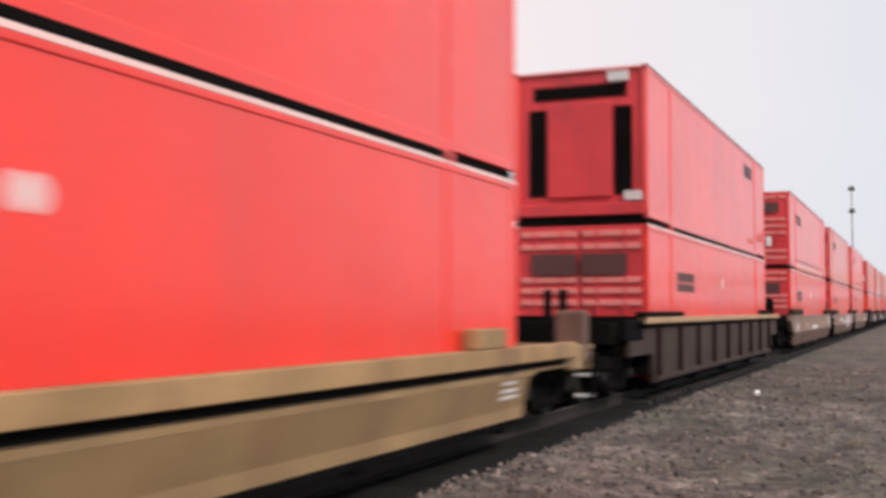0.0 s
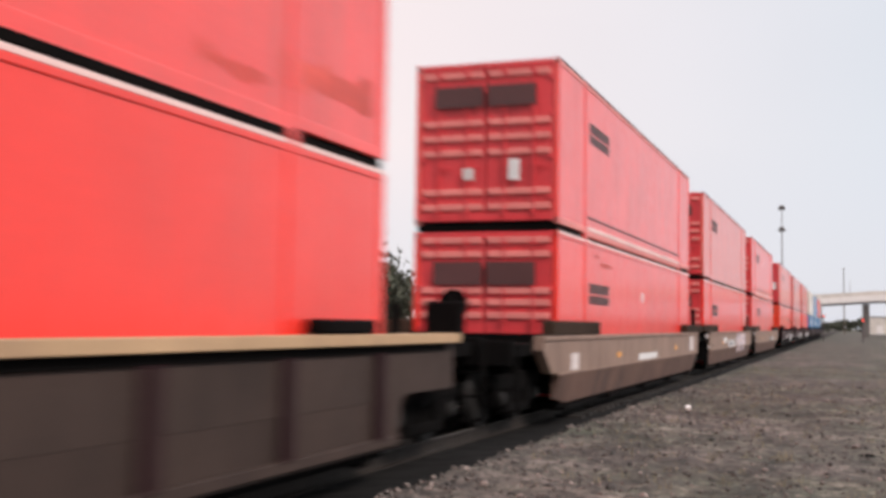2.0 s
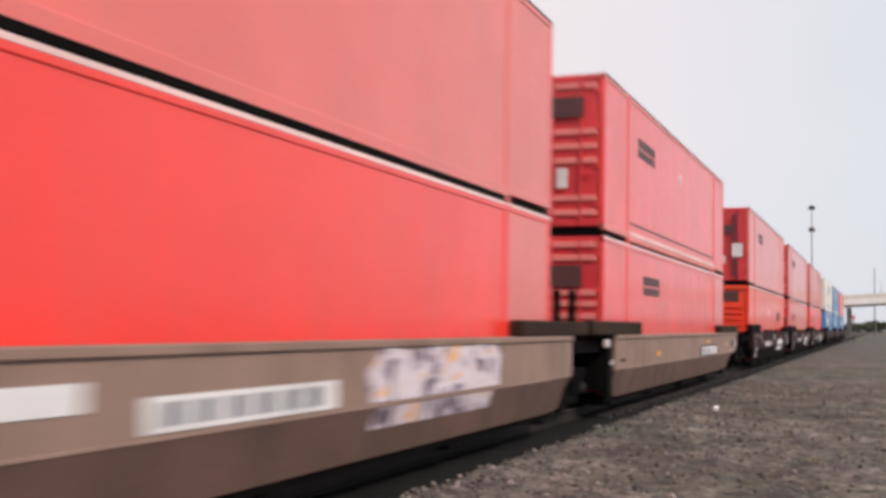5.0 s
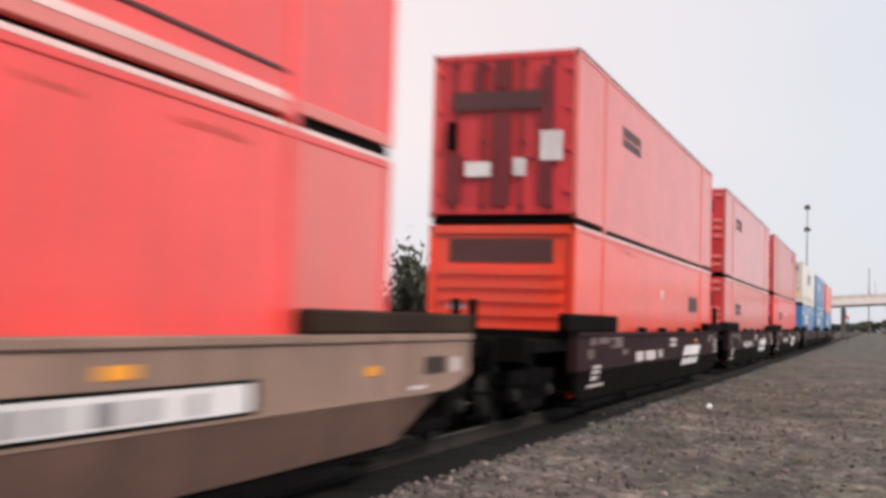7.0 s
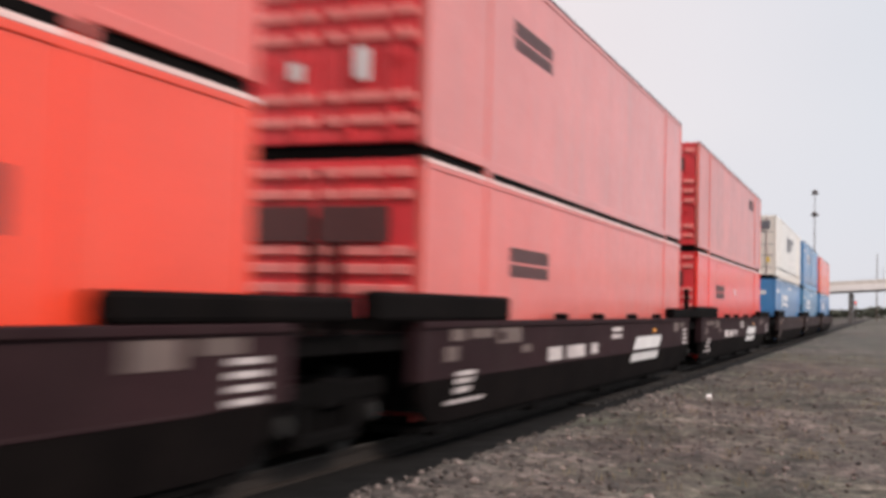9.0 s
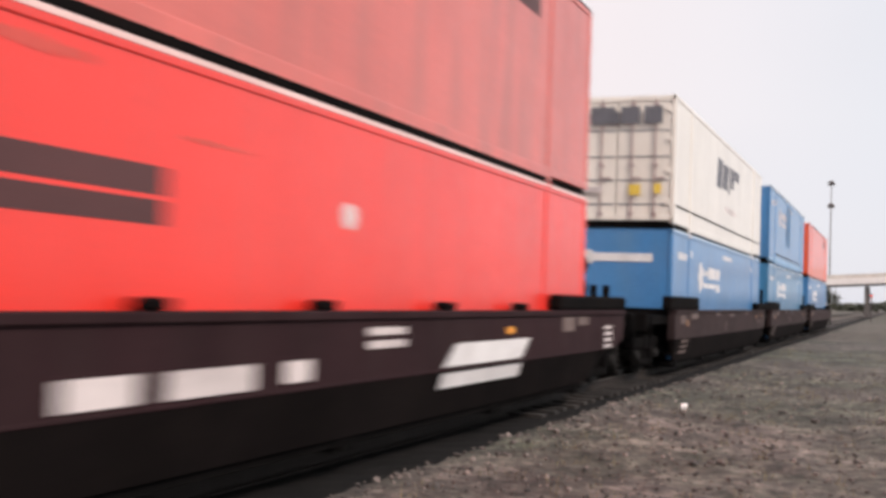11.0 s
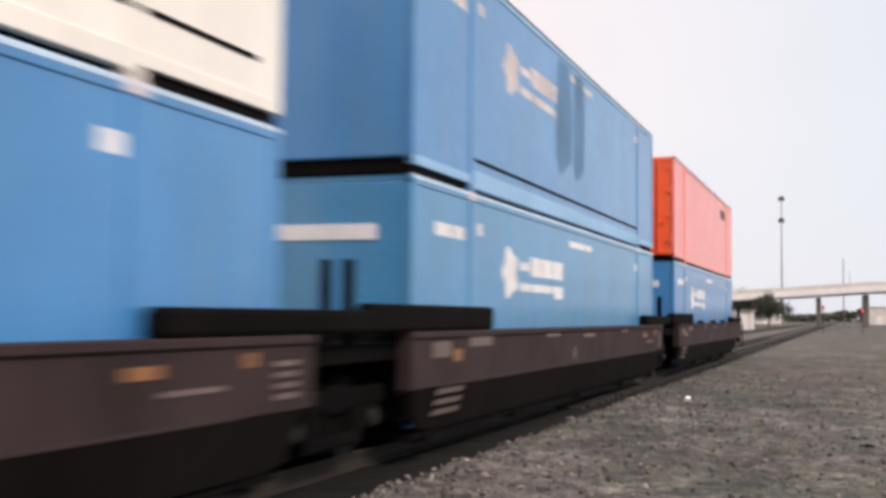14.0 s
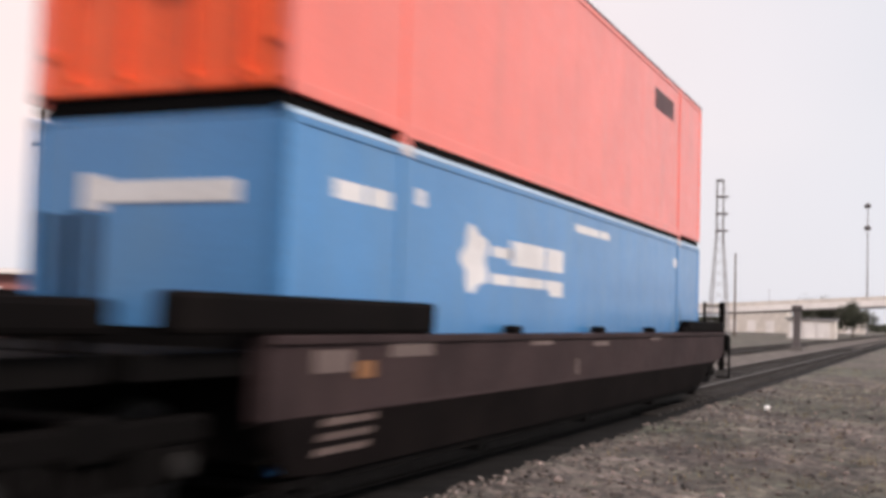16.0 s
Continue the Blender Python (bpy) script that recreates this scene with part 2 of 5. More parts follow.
def graffiti_material():
    """Sprayed blotches of lavender, white, orange and dark purple."""
    m = material("spray_paint", (0.6, 0.52, 0.58), 0.6, var=0.1, bump=0.0)
    nt = m.node_tree
    n, l = nt.nodes.new, nt.links.new
    tc = n("ShaderNodeTexCoord")
    tx = n("ShaderNodeTexNoise")
    tx.inputs["Scale"].default_value, tx.inputs["Detail"].default_value = 2.6, 1.5
    tx.inputs["Distortion"].default_value = 1.2
    l(tc.outputs["Object"], tx.inputs["Vector"])
    r = n("ShaderNodeValToRGB")
    e = r.color_ramp.elements
    e[0].position, e[0].color = 0.34, (0.13, 0.09, 0.12, 1)
    e[1].position, e[1].color = 0.66, (0.75, 0.36, 0.10, 1)
    for p, c in ((0.42, (0.42, 0.34, 0.40, 1)), (0.50, (0.66, 0.58, 0.62, 1)), (0.60, (0.60, 0.50, 0.52, 1))):
        e.new(p).color = c
    l(tx.outputs[0], r.inputs[0])
    l(r.outputs[0], nt.nodes["Principled BSDF"].inputs["Base Color"])
    return m


M["graffiti"] = graffiti_material()


def ground_material():
    m = material("gravel_ground", (0.086, 0.070, 0.062), 0.92, var=0.42, scale=0.9, fine=28, bump=0.0,
                 dirt=(0.058, 0.062, 0.045), dirt_amount=0.65)
    nt = m.node_tree
    n, l = nt.nodes.new, nt.links.new
    b = nt.nodes["Principled BSDF"]
    old = b.inputs["Base Color"].links[0].from_socket
    tc = n("ShaderNodeTexCoord")
    vor = n("ShaderNodeTexVoronoi")
    vor.inputs["Scale"].default_value = 22
    l(tc.outputs["Object"], vor.inputs["Vector"])
    sep = n("ShaderNodeSeparateColor")
    l(vor.outputs["Color"], sep.inputs[0])
    r = n("ShaderNodeMapRange")
    r.inputs[3].default_value, r.inputs[4].default_value = 0.78, 1.24
    l(sep.outputs[0], r.inputs[0])
    col = old
    factors = [r.outputs[0]]
    for size, lo, hi in ((0.9, 0.6, 1.42), (4.0, 0.46, 1.6), (9.0, 0.5, 1.6)):     # trodden patches, clumps, pebbly specks
        t = n("ShaderNodeTexNoise")
        t.inputs["Scale"].default_value, t.inputs["Detail"].default_value = size, 3.0
        l(tc.outputs["Object"], t.inputs["Vector"])
        q = n("ShaderNodeMapRange")
        q.inputs[1].default_value, q.inputs[2].default_value = 0.33, 0.67
        q.inputs[3].default_value, q.inputs[4].default_value = lo, hi
        l(t.outputs[0], q.inputs[0])
        factors.append(q.outputs[0])
    for f in factors:
        x = n("ShaderNodeMix"); x.data_type = "RGBA"; x.blend_type = "MULTIPLY"
        x.inputs[0].default_value = 1.0
        l(col, x.inputs[6]); l(f, x.inputs[7])
        col = x.outputs[2]
    # broad low growth of dull green
    t = n("ShaderNodeTexNoise")
    t.inputs["Scale"].default_value, t.inputs["Detail"].default_value = 0.16, 5.0
    l(tc.outputs["Object"], t.inputs["Vector"])
    q = n("ShaderNodeMapRange")
    q.inputs[1].default_value, q.inputs[2].default_value = 0.42, 0.56
    q.inputs[3].default_value, q.inputs[4].default_value = 0.0, 0.85
    l(t.outputs[0], q.inputs[0])
    x = n("ShaderNodeMix"); x.data_type = "RGBA"; x.blend_type = "MULTIPLY"
    x.inputs[7].default_value = (0.68, 0.82, 0.70, 1)
    l(q.outputs[0], x.inputs[0]); l(col, x.inputs[6])
    col = x.outputs[2]
    l(col, b.inputs["Base Color"])
    bp = n("ShaderNodeBump")
    bp.inputs["Strength"].default_value, bp.inputs["Distance"].default_value = 0.45, 0.02
    bp.invert = True
    l(vor.outputs["Distance"], bp.inputs["Height"])
    l(bp.outputs[0], b.inputs["Normal"])
    return m


M["ground"] = ground_material()
M["ballast"] = material("grey_ballast", (0.115, 0.10, 0.092), 0.95, var=0.4, scale=2.0, fine=24, bump=0.9, bump_scale=18, shine=0.2)
# Dark shoulder ballast, taken near black to hold the train's shade.
M["bed"] = material("shaded_dark_ballast", (0.006, 0.005, 0.0048), 0.95, var=0.4, scale=2.0, fine=24, bump=0.9, bump_scale=18, shine=0.2)


# ---------------------------------------------------------------- building helpers
def part(name, bm, mat, parent=None, label=""):
    me = bpy.data.meshes.new(name)
    bm.normal_update()
    bm.to_mesh(me)
    bm.free()
    me.materials.append(M[mat])
    ob = new(name, me)
    ob.parent = parent
    return tagged(ob, label)


def share(name, me, parent, at, label=""):
    ob = new(name, me)
    ob.parent = parent
    ob.matrix_local = at
    return tagged(ob, label)


def thing(name, at, label, category, group="", kind=""):
    ob = new(name)
    ob.matrix_world = at
    ob.empty_display_size = 0.2
    return tagged(ob, label, category, group, kind)


def box(bm, x0, x1, y0, y1, z0, z1, bevel=0.0):
    r = bmesh.ops.create_cube(bm, size=1.0)
    vs = r["verts"]
    for v in vs:
        v.co = ((x0 + x1) / 2 + v.co.x * (x1 - x0), (y0 + y1) / 2 + v.co.y * (y1 - y0), (z0 + z1) / 2 + v.co.z * (z1 - z0))
    if bevel:
        es = list({e for v in vs for e in v.link_edges})
        bmesh.ops.bevel(bm, geom=es, offset=bevel, segments=2, affect="EDGES", profile=0.5)
    return bm


def boxes(*specs, bevel=0.0):
    bm = bmesh.new()
    for s in specs:
        box(bm, *s, bevel=bevel)
    return bm


def tube(bm, a, b, r0, r1=None, seg=10):
    a, b = Vector(a), Vector(b)
    r1 = r0 if r1 is None else r1
    turn = (b - a).to_track_quat("Z", "Y").to_matrix().to_4x4()
    bmesh.ops.create_cone(bm, cap_ends=True, segments=seg, radius1=r0, radius2=r1, depth=(b - a).length,
                          matrix=Matrix.Translation((a + b) / 2) @ turn)
    return bm


def tubes(*specs, seg=10):
    bm = bmesh.new()
    for s in specs:
        tube(bm, *s, seg=seg)
    return bm


def sweep(profile, ys, lift=None):
    """A closed (x, z) profile carried along y; lift(y) gives a floor under which no corner goes."""
    bm = bmesh.new()
    rings = []
    for y in ys:
        low = lift(y) if lift else -9
        rings.append([bm.verts.new((x, y, max(z, low))) for x, z in profile])
    k = len(profile)
    for a, b in zip(rings, rings[1:]):
        for i in range(k):
            bm.faces.new((a[i], a[(i + 1) % k], b[(i + 1) % k], b[i]))
    bm.faces.new(rings[0][::-1])
    bm.faces.new(rings[-1])
    bmesh.ops.recalc_face_normals(bm, faces=bm.faces)
    return bm


def plate(x, ys, zs, thick=0.004):
    """A thin flat mark on a side that faces +x."""
    return boxes((x - 0.003, x + thick, ys[0], ys[1], zs[0], zs[1]))


def outline_plate(x, pts, thick=0.005):
    bm = bmesh.new()
    a = [bm.verts.new((x - 0.003, y, z)) for y, z in pts]
    b = [bm.verts.new((x + thick, y, z)) for y, z in pts]
    bm.faces.new(a[::-1]); bm.faces.new(b)
    k = len(pts)
    for i in range(k):
        bm.faces.new((a[i], a[(i + 1) % k], b[(i + 1) % k], b[i]))
    bmesh.ops.recalc_face_normals(bm, faces=bm.faces)
    return bm


# ---------------------------------------------------------------- the train
TRACK_X = -5.84
LENGTH, HALF, HIGH = 16.15, 1.295, 2.87
# where each stack stands along the train, front of its boxes
STACK = [-46.88, -23.56, 0.0, 19.80, 39.40, 63.02, 82.63, 101.63, 125.02, 144.26, 164.09]
LOWER_Z, UPPER_Z = 0.305, 3.24
# where the train has got to, second by second
RUN = [43.52, 30.80, 18.07, 5.36, -7.34, -20.03, -32.69, -45.33, -57.95, -70.62, -83.28, -95.86, -108.32, -120.64,
       -132.78, -144.60, -156.84]
moving = []        # (object, place along the train, height)
wheelsets = []


def train_thing(name, y, z, label, category, group):
    ob = thing(name, pose(TRACK_X, RUN[0] + y, z), label, category, group)
    moving.append((ob, y, z))
    return ob


def side_panel_mesh(sign, pitch, depth):
    """A long side wall with slim upright seams."""
    x = sign * (HALF - 0.014)
    bm = bmesh.new()
    y = 0.12 + pitch
    prof = [(0.12, 0)]
    while y < LENGTH - 0.2:
        prof += [(y - 0.035, 0), (y - 0.03, depth), (y + 0.03, depth), (y + 0.035, 0)]
        y += pitch
    prof.append((LENGTH - 0.12, 0))
    outer = [(bm.verts.new((x + sign * d, yy, 0.15)), bm.verts.new((x + sign * d, yy, HIGH - 0.1))) for yy, d in prof]
    for a, b in zip(outer, outer[1:]):
        bm.faces.new((a[0], b[0], b[1], a[1]))
    inner = [(bm.verts.new((x - sign * 0.04, yy, 0.15)), bm.verts.new((x - sign * 0.04, yy, HIGH - 0.1))) for yy in (0.12, LENGTH - 0.12)]
    bm.faces.new((inner[0][0], inner[0][1], inner[1][1], inner[1][0]))
    bmesh.ops.recalc_face_normals(bm, faces=bm.faces)
    return bm


def container_shell(ob, paint, rail_paint, lifted, pitch=1.22, depth=0.0022, rail_high=0.16):
    for s in (1, -1):
        part("side_panel", side_panel_mesh(s, pitch, depth), paint, ob)
        x0, x1 = sorted((s * (HALF - 0.10), s * HALF))
        part("top_rail", boxes((x0, x1, 0.0, LENGTH, HIGH - 0.11, HIGH - 0.005), bevel=0.012), rail_paint, ob)
        part("bottom_rail", boxes((x0, x1, 1.98, LENGTH - 1.98, 0.0, rail_high), bevel=0.012), rail_paint, ob)
        for y in (0.0, LENGTH - 1.98):
            part("end_rail", boxes((x0, x1, y, y + 1.98, 0.05, 0.165), bevel=0.01), rail_paint, ob)
        for y in (0.0, LENGTH - 0.14):
            part("corner_post", boxes((x0, x1, y, y + 0.14, 0.05, HIGH), bevel=0.015), paint, ob)
        for y in (1.98, LENGTH - 2.14):
            x2, x3 = sorted((s * (HALF - 0.12), s * (HALF + 0.006)))
            part("stacking_post", boxes((x2, x3, y, y + 0.16, -0.055 if lifted else 0.0, HIGH + 0.012), bevel=0.012), paint, ob)
    if not lifted:
        # Sky light along the top edge is drawn as a pale strip.
        part("edge_strip", boxes((HALF - 0.03, HALF + 0.004, 0.01, LENGTH - 0.01, HIGH - 0.045, HIGH + 0.002), bevel=0.004),
             "edge_blue" if paint in ("blue", "teal") else "rail_pale", ob, "pale strip painting the sky highlight on the top edge")
    else:
        for y in (0.03, LENGTH - 1.93):
            # Added filler: closes the see-through gap at each end and keeps it black.
            part("end_bolster", boxes((-HALF + 0.04, HALF - 0.04, y, y + 1.9, -0.05, 0.03), bevel=0.01), "underside", ob)
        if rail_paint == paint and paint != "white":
            # The dark of the gap between stacked boxes is a flush black strip.
            part("bottom_seam", boxes((HALF - 0.05, HALF + 0.003, 2.15, LENGTH - 2.15, -0.05, 0.022)), "black", ob, "black strip painting the shade under the bottom rail")
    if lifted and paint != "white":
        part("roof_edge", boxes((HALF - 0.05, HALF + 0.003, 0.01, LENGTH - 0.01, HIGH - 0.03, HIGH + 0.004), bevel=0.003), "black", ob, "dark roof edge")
    part("roof", boxes((-HALF + 0.02, HALF - 0.02, 0.02, LENGTH - 0.02, HIGH - 0.05, HIGH - 0.012)), paint, ob)
    part("floor", boxes((-HALF + 0.06, HALF - 0.06, 0.05, LENGTH - 0.05, 0.02, 0.24)), "underside", ob)
    part("rear_wall", boxes((-HALF + 0.1, HALF - 0.1, LENGTH - 0.09, LENGTH - 0.03, 0.2, HIGH - 0.08)), paint, ob)


def end_doors(ob, paint, bars, bands=(), rod_mat="endred", seams=()):
    """Two door leaves with locking rods; dark lettering bars across them."""
    for s in (-1, 1):
        x0, x1 = sorted((s * 0.012, s * (HALF - 0.11)))
        bm = boxes((x0, x1, 0.02, 0.07, 0.2, HIGH - 0.12), bevel=0.008)
        leaf = part("door", bm, paint, ob)
        for z in seams:
            part("door_seam", boxes((x0 + 0.03, x1 - 0.03, 0.012, 0.03, z, z + 0.03)), "grey_ink", leaf)
        for z in bands:
            # On crimson doors the sky light caught by the ribs is a paler colour.
            part("door_rib", boxes((x0 + 0.04, x1 - 0.04, -0.02, 0.03, z, z + 0.11), bevel=0.012), "rail_red" if paint == "endred" else paint, leaf)
        for f in (0.28, 0.72):
            x = x0 + (x1 - x0) * f
            part("locking_rod", tubes(((x, -0.02, 0.16), (x, -0.02, HIGH - 0.1), 0.018), seg=8), rod_mat, leaf)
            for z in (0.22, 1.3, HIGH - 0.24):
                part("rod_keeper", boxes((x - 0.05, x + 0.05, -0.035, 0.02, z, z + 0.06), bevel=0.006), rod_mat, leaf)
            part("handle", boxes((x - 0.02, x + 0.22, -0.04, -0.02, 1.02, 1.06), bevel=0.006), rod_mat, leaf)
        for z in (0.45, 1.15, 1.85, 2.5):
            xe = s * (HALF - 0.15)
            part("hinge", boxes((xe - 0.06, xe + 0.06, -0.01, 0.03, z, z + 0.09), bevel=0.006), paint, leaf)
    for x0, x1, z0, z1, mat in bars:
        part("end_marking", boxes((x0, x1, -0.048, -0.03, z0, z1)), mat, ob, {"ink": "dark lettering band", "pale": "white placard"}.get(mat, ""))
    part("door_header", boxes((-HALF + 0.1, HALF - 0.1, 0.0, 0.08, HIGH - 0.13, HIGH - 0.01), bevel=0.01), paint, ob)
    part("door_sill", boxes((-HALF + 0.1, HALF - 0.1, 0.0, 0.1, 0.11, 0.22), bevel=0.01), paint, ob)


def end_ribbed(ob, paint, bars):
    """A closed front wall with a dark band above and level ribs below."""
    part("front_wall", boxes((-HALF + 0.1, HALF - 0.1, 0.05, 0.1, 0.2, HIGH - 0.08)), paint, ob)
    for z in (0.6, 0.85, 1.1, 1.34, 1.57, 1.80, 2.03):
        part("rib", sweep([(-1.08, z), (1.08, z), (1.08, z + 0.11), (-1.08, z + 0.11)], [-0.02, 0.052]), paint, ob)
    for x0, x1, z0, z1, mat in bars:
        part("end_marking", boxes((x0, x1, 0.03, 0.055, z0, z1)), mat, ob, {"ink": "dark lettering band", "pale": "white placard"}.get(mat, ""))
    part("front_header", boxes((-HALF + 0.1, HALF - 0.1, 0.0, 0.1, HIGH - 0.16, HIGH - 0.01), bevel=0.015), paint, ob)
    part("front_sill", boxes((-HALF + 0.1, HALF - 0.1, 0.0, 0.1, 0.12, 0.36), bevel=0.015), paint, ob)


def end_framed(ob, paint):
    """A front wall with a raised middle panel between black plates that paint recess shade."""
    part("front_wall", boxes((-HALF + 0.1, HALF - 0.1, 0.07, 0.12, 0.2, HIGH - 0.08)), paint, ob)
    part("middle_panel", boxes((-0.62, 0.62, 0.0, 0.07, 0.45, 2.25), bevel=0.03), paint, ob)
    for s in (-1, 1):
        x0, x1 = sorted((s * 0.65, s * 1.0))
        part("recess", boxes((x0, x1, 0.045, 0.068, 0.5, 2.15), bevel=0.01), "black", ob, "black plate painting a recess's shade")
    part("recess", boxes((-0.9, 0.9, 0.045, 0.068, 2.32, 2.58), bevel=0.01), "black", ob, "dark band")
    part("front_sill", boxes((-HALF + 0.1, HALF - 0.1, 0.0, 0.12, 0.12, 0.34), bevel=0.015), paint, ob)
    part("placard", boxes((0.55, 0.95, -0.004, 0.05, 2.6, 2.78), bevel=0.004), "pale", ob, "white placard")
    part("placard", boxes((0.85, 1.18, -0.004, 0.05, 0.38, 0.55), bevel=0.004), "pinkpale", ob, "white placard")


def end_smooth(ob, paint, marks):
    part("front_wall", boxes((-HALF + 0.1, HALF - 0.1, 0.02, 0.1, 0.14, HIGH - 0.06), bevel=0.02), paint, ob)
    for x0, x1, z0, z1, mat in marks:
        part("end_marking", boxes((x0, x1, 0.008, 0.03, z0, z1), bevel=0.003), mat, ob, {"pale": "white lettering band"}.get(mat, ""))


def side_bars(ob, y, z, wide=1.8, mat="ink"):
    """Two stacked rows of dark lettering, too blurred to read."""
    x = HALF - 0.014
    for k, (z0, z1) in enumerate(((z + 0.20, z + 0.39), (z, z + 0.165))):
        part("side_lettering", plate(x, (y, y + wide), (z0, z1)), mat, ob, "dark lettering band")


def rosette(x, y, z, wide, high):
    """An emblem with a lobed rim: two full lobes behind and a smaller one towards the lettering."""
    pts = []
    for i in range(60):
        a = i * math.tau / 60
        q = 0.80 + 0.13 * math.cos(5 * a + math.pi) + 0.10 * math.cos(2 * a + math.pi)
        pts.append((y + wide * q * math.cos(a), z + high * q * math.sin(a)))
    return outline_plate(x, pts, 0.005)


def blue_marks(ob, faint=False):
    x = HALF - 0.016
    ink = "pinkpale" if faint else "pale"
    part("emblem", rosette(x, 3.85, 1.91, 0.50, 0.38), ink, ob, "white lobed emblem")
    part("side_lettering", plate(x, (4.35, 5.0), (1.97, 2.09)), ink, ob, "white lettering band")
    part("side_lettering", plate(x, (4.9, 6.95), (1.90, 2.19)), ink, ob, "white lettering band")
    part("side_lettering", plate(x, (4.35, 6.4), (1.66, 1.78)), ink, ob, "white lettering band")
    part("side_lettering", plate(x, (6.4, 6.95), (1.58, 1.78)), ink, ob)
    part("side_lettering", plate(x, (7.4, 9.2), (2.50, 2.61)), ink, ob)
    part("side_lettering", plate(x, (0.75, 1.8), (2.24, 2.40)), ink, ob)
    for y in (1.98, LENGTH - 2.14):
        part("post_casting", boxes((HALF - 0.05, HALF + 0.012, y - 0.02, y + 0.2, HIGH - 0.1, HIGH + 0.014), bevel=0.01), "pinkpale", ob)
        shift = 0.32 if y < 5 else -0.3
        part("side_lettering", plate(x, (y + 0.03 + shift, y + 0.27 + shift), (2.34, 2.5)), ink, ob)


BAND_HIGH = [(-0.92, -0.04, 2.08, 2.45, "ink"), (0.04, 0.9, 2.08, 2.45, "ink")]
BAND_LOW = [(-0.92, -0.04, 1.95, 2.34, "ink"), (0.04, 0.9, 1.95, 2.34, "ink")]


def cargo(k, level, paint, label, rail_paint=None):
    z = UPPER_Z if level else LOWER_Z
    return train_thing("shipping_container", STACK[k], z, label, "shipping container", "stacked shipping containers")


def red_box(k, level, paint, end, label, bars_at=2.6, rear_bar=False, disc=True, light_rail=False, bar_z=0):
    ob = cargo(k, level, paint, label)
    container_shell(ob, paint, "rail_red" if light_rail else paint, level, rail_high=0.20 if light_rail else 0.16)
    end_paint = {"orange": "orange", "salmon": "tangerine"}.get(paint, "endred")
    if light_rail:
        part("seam", boxes((HALF - 0.02, HALF + 0.003, 2.2, LENGTH - 2.2, 0.345, 0.375)), "ink", ob, "dark seam above the bottom rail")
        # The bright line along the rail is a highlight drawn in pale colour.
        part("rail_lip", boxes((HALF - 0.02, HALF + 0.006, 2.2, LENGTH - 2.2, 0.11, 0.18), bevel=0.004), "rail_pale", ob, "pale strip painting a highlight along the bottom rail")
    {"doors_high": lambda: end_doors(ob, end_paint, BAND_HIGH + [(0.42, 0.62, 0.8, 1.16, "pale"), (-0.4, -0.2, 0.82, 1.02, "pinkpale")], bands=(0.3, 0.56, 1.24, 1.5, 1.76, 2.6)),
     "doors_low": lambda: end_doors(ob, end_paint, BAND_LOW, bands=(0.5, 0.9, 1.38, 1.6, 1.8, 2.42, 2.66)),
     "placards": lambda: end_doors(ob, end_paint, [(-0.9, 0.85, 1.88, 2.2, "ink"), (0.66, 1.05, 1.0, 1.5, "pale"), (-0.66, -0.2, 0.75, 1.0, "pale"),
                                               (0.2, 0.42, 0.75, 1.05, "pale"), (-1.0, -0.82, 1.2, 1.7, "black"), (-0.98, -0.74, 0.3, 1.15, "shade_red"),
                                               (-0.17, 0.15, 0.25, 1.84, "shade_red"), (0.66, 0.86, 1.56, 2.6, "shade_red"), (0.66, 0.86, 0.25, 0.96, "shade_red"),
                                               (-0.17, 0.15, 2.24, 2.72, "shade_red"), (-0.5, -0.38, 2.24, 2.7, "shade_red")], rod_mat="shade_red"),
     "ribbed": lambda: end_ribbed(ob, end_paint, [(-0.92, 0.9, 2.24, 2.64, "ink"), (-0.92, -0.62, 1.28, 1.55, "pinkpale")]),
     "framed": lambda: end_framed(ob, end_paint),
     "box": lambda: (end_doors(ob, end_paint, [(-1.1, 0.5, 2.32, 2.7, "ink"), (0.02, 0.46, 0.95, 2.1, "burnt")], rod_mat=end_paint),
                     part("placard", boxes((-0.3, 0.28, -0.06, -0.046, 2.42, 2.68)), "pale", ob, "white placard"))}[end]()
    if bars_at:
        side_bars(ob, bars_at, bar_z or (1.68 if not level else 1.78), mat="ink")
    if rear_bar:
        part("side_lettering", plate(HALF - 0.014, (12.0, 13.5), (1.62, 2.02) if not level else (2.14, 2.5)), "ink", ob, "dark lettering plate")
    if disc:
        bm = bmesh.new()
        tube(bm, (HALF - 0.03, 8.1, 1.95), (HALF - 0.007, 8.1, 1.95), 0.12, seg=20)
        part("emblem", bm, "pale", ob, "small round white emblem")
    return ob


red_box(0, 0, "red", "doors_low", "bright red container standing in a yellow well car", 2.6)
red_box(0, 1, "red", "doors_high", "bright red container stacked on another red one", 0, disc=False)
red_box(1, 0, "red", "doors_low", "red container with a dark lettering band on its ribbed doors", 2.6)
red_box(1, 1, "rosy", "framed", "faded red container whose front wall has dark recesses", 0, rear_bar=True, disc=False)
red_box(2, 0, "red", "doors_low", "red container with dark lettering bands, lower of two", 2.4)
red_box(2, 1, "rosy", "doors_high", "red container with white placards on its doors, upper of two", 2.4, disc=False, light_rail=True)
red_box(3, 0, "red", "doors_low", "red container with a dark side plate on a grey well car", 2.4, disc=False)
red_box(3, 1, "faded", "doors_high", "pale faded red container stacked above a brighter one", 2.4, disc=False)
red_box(4, 0, "rosy", "doors_low", "red container with two rows of dark lettering", 3.6, disc=False, bar_z=1.92)
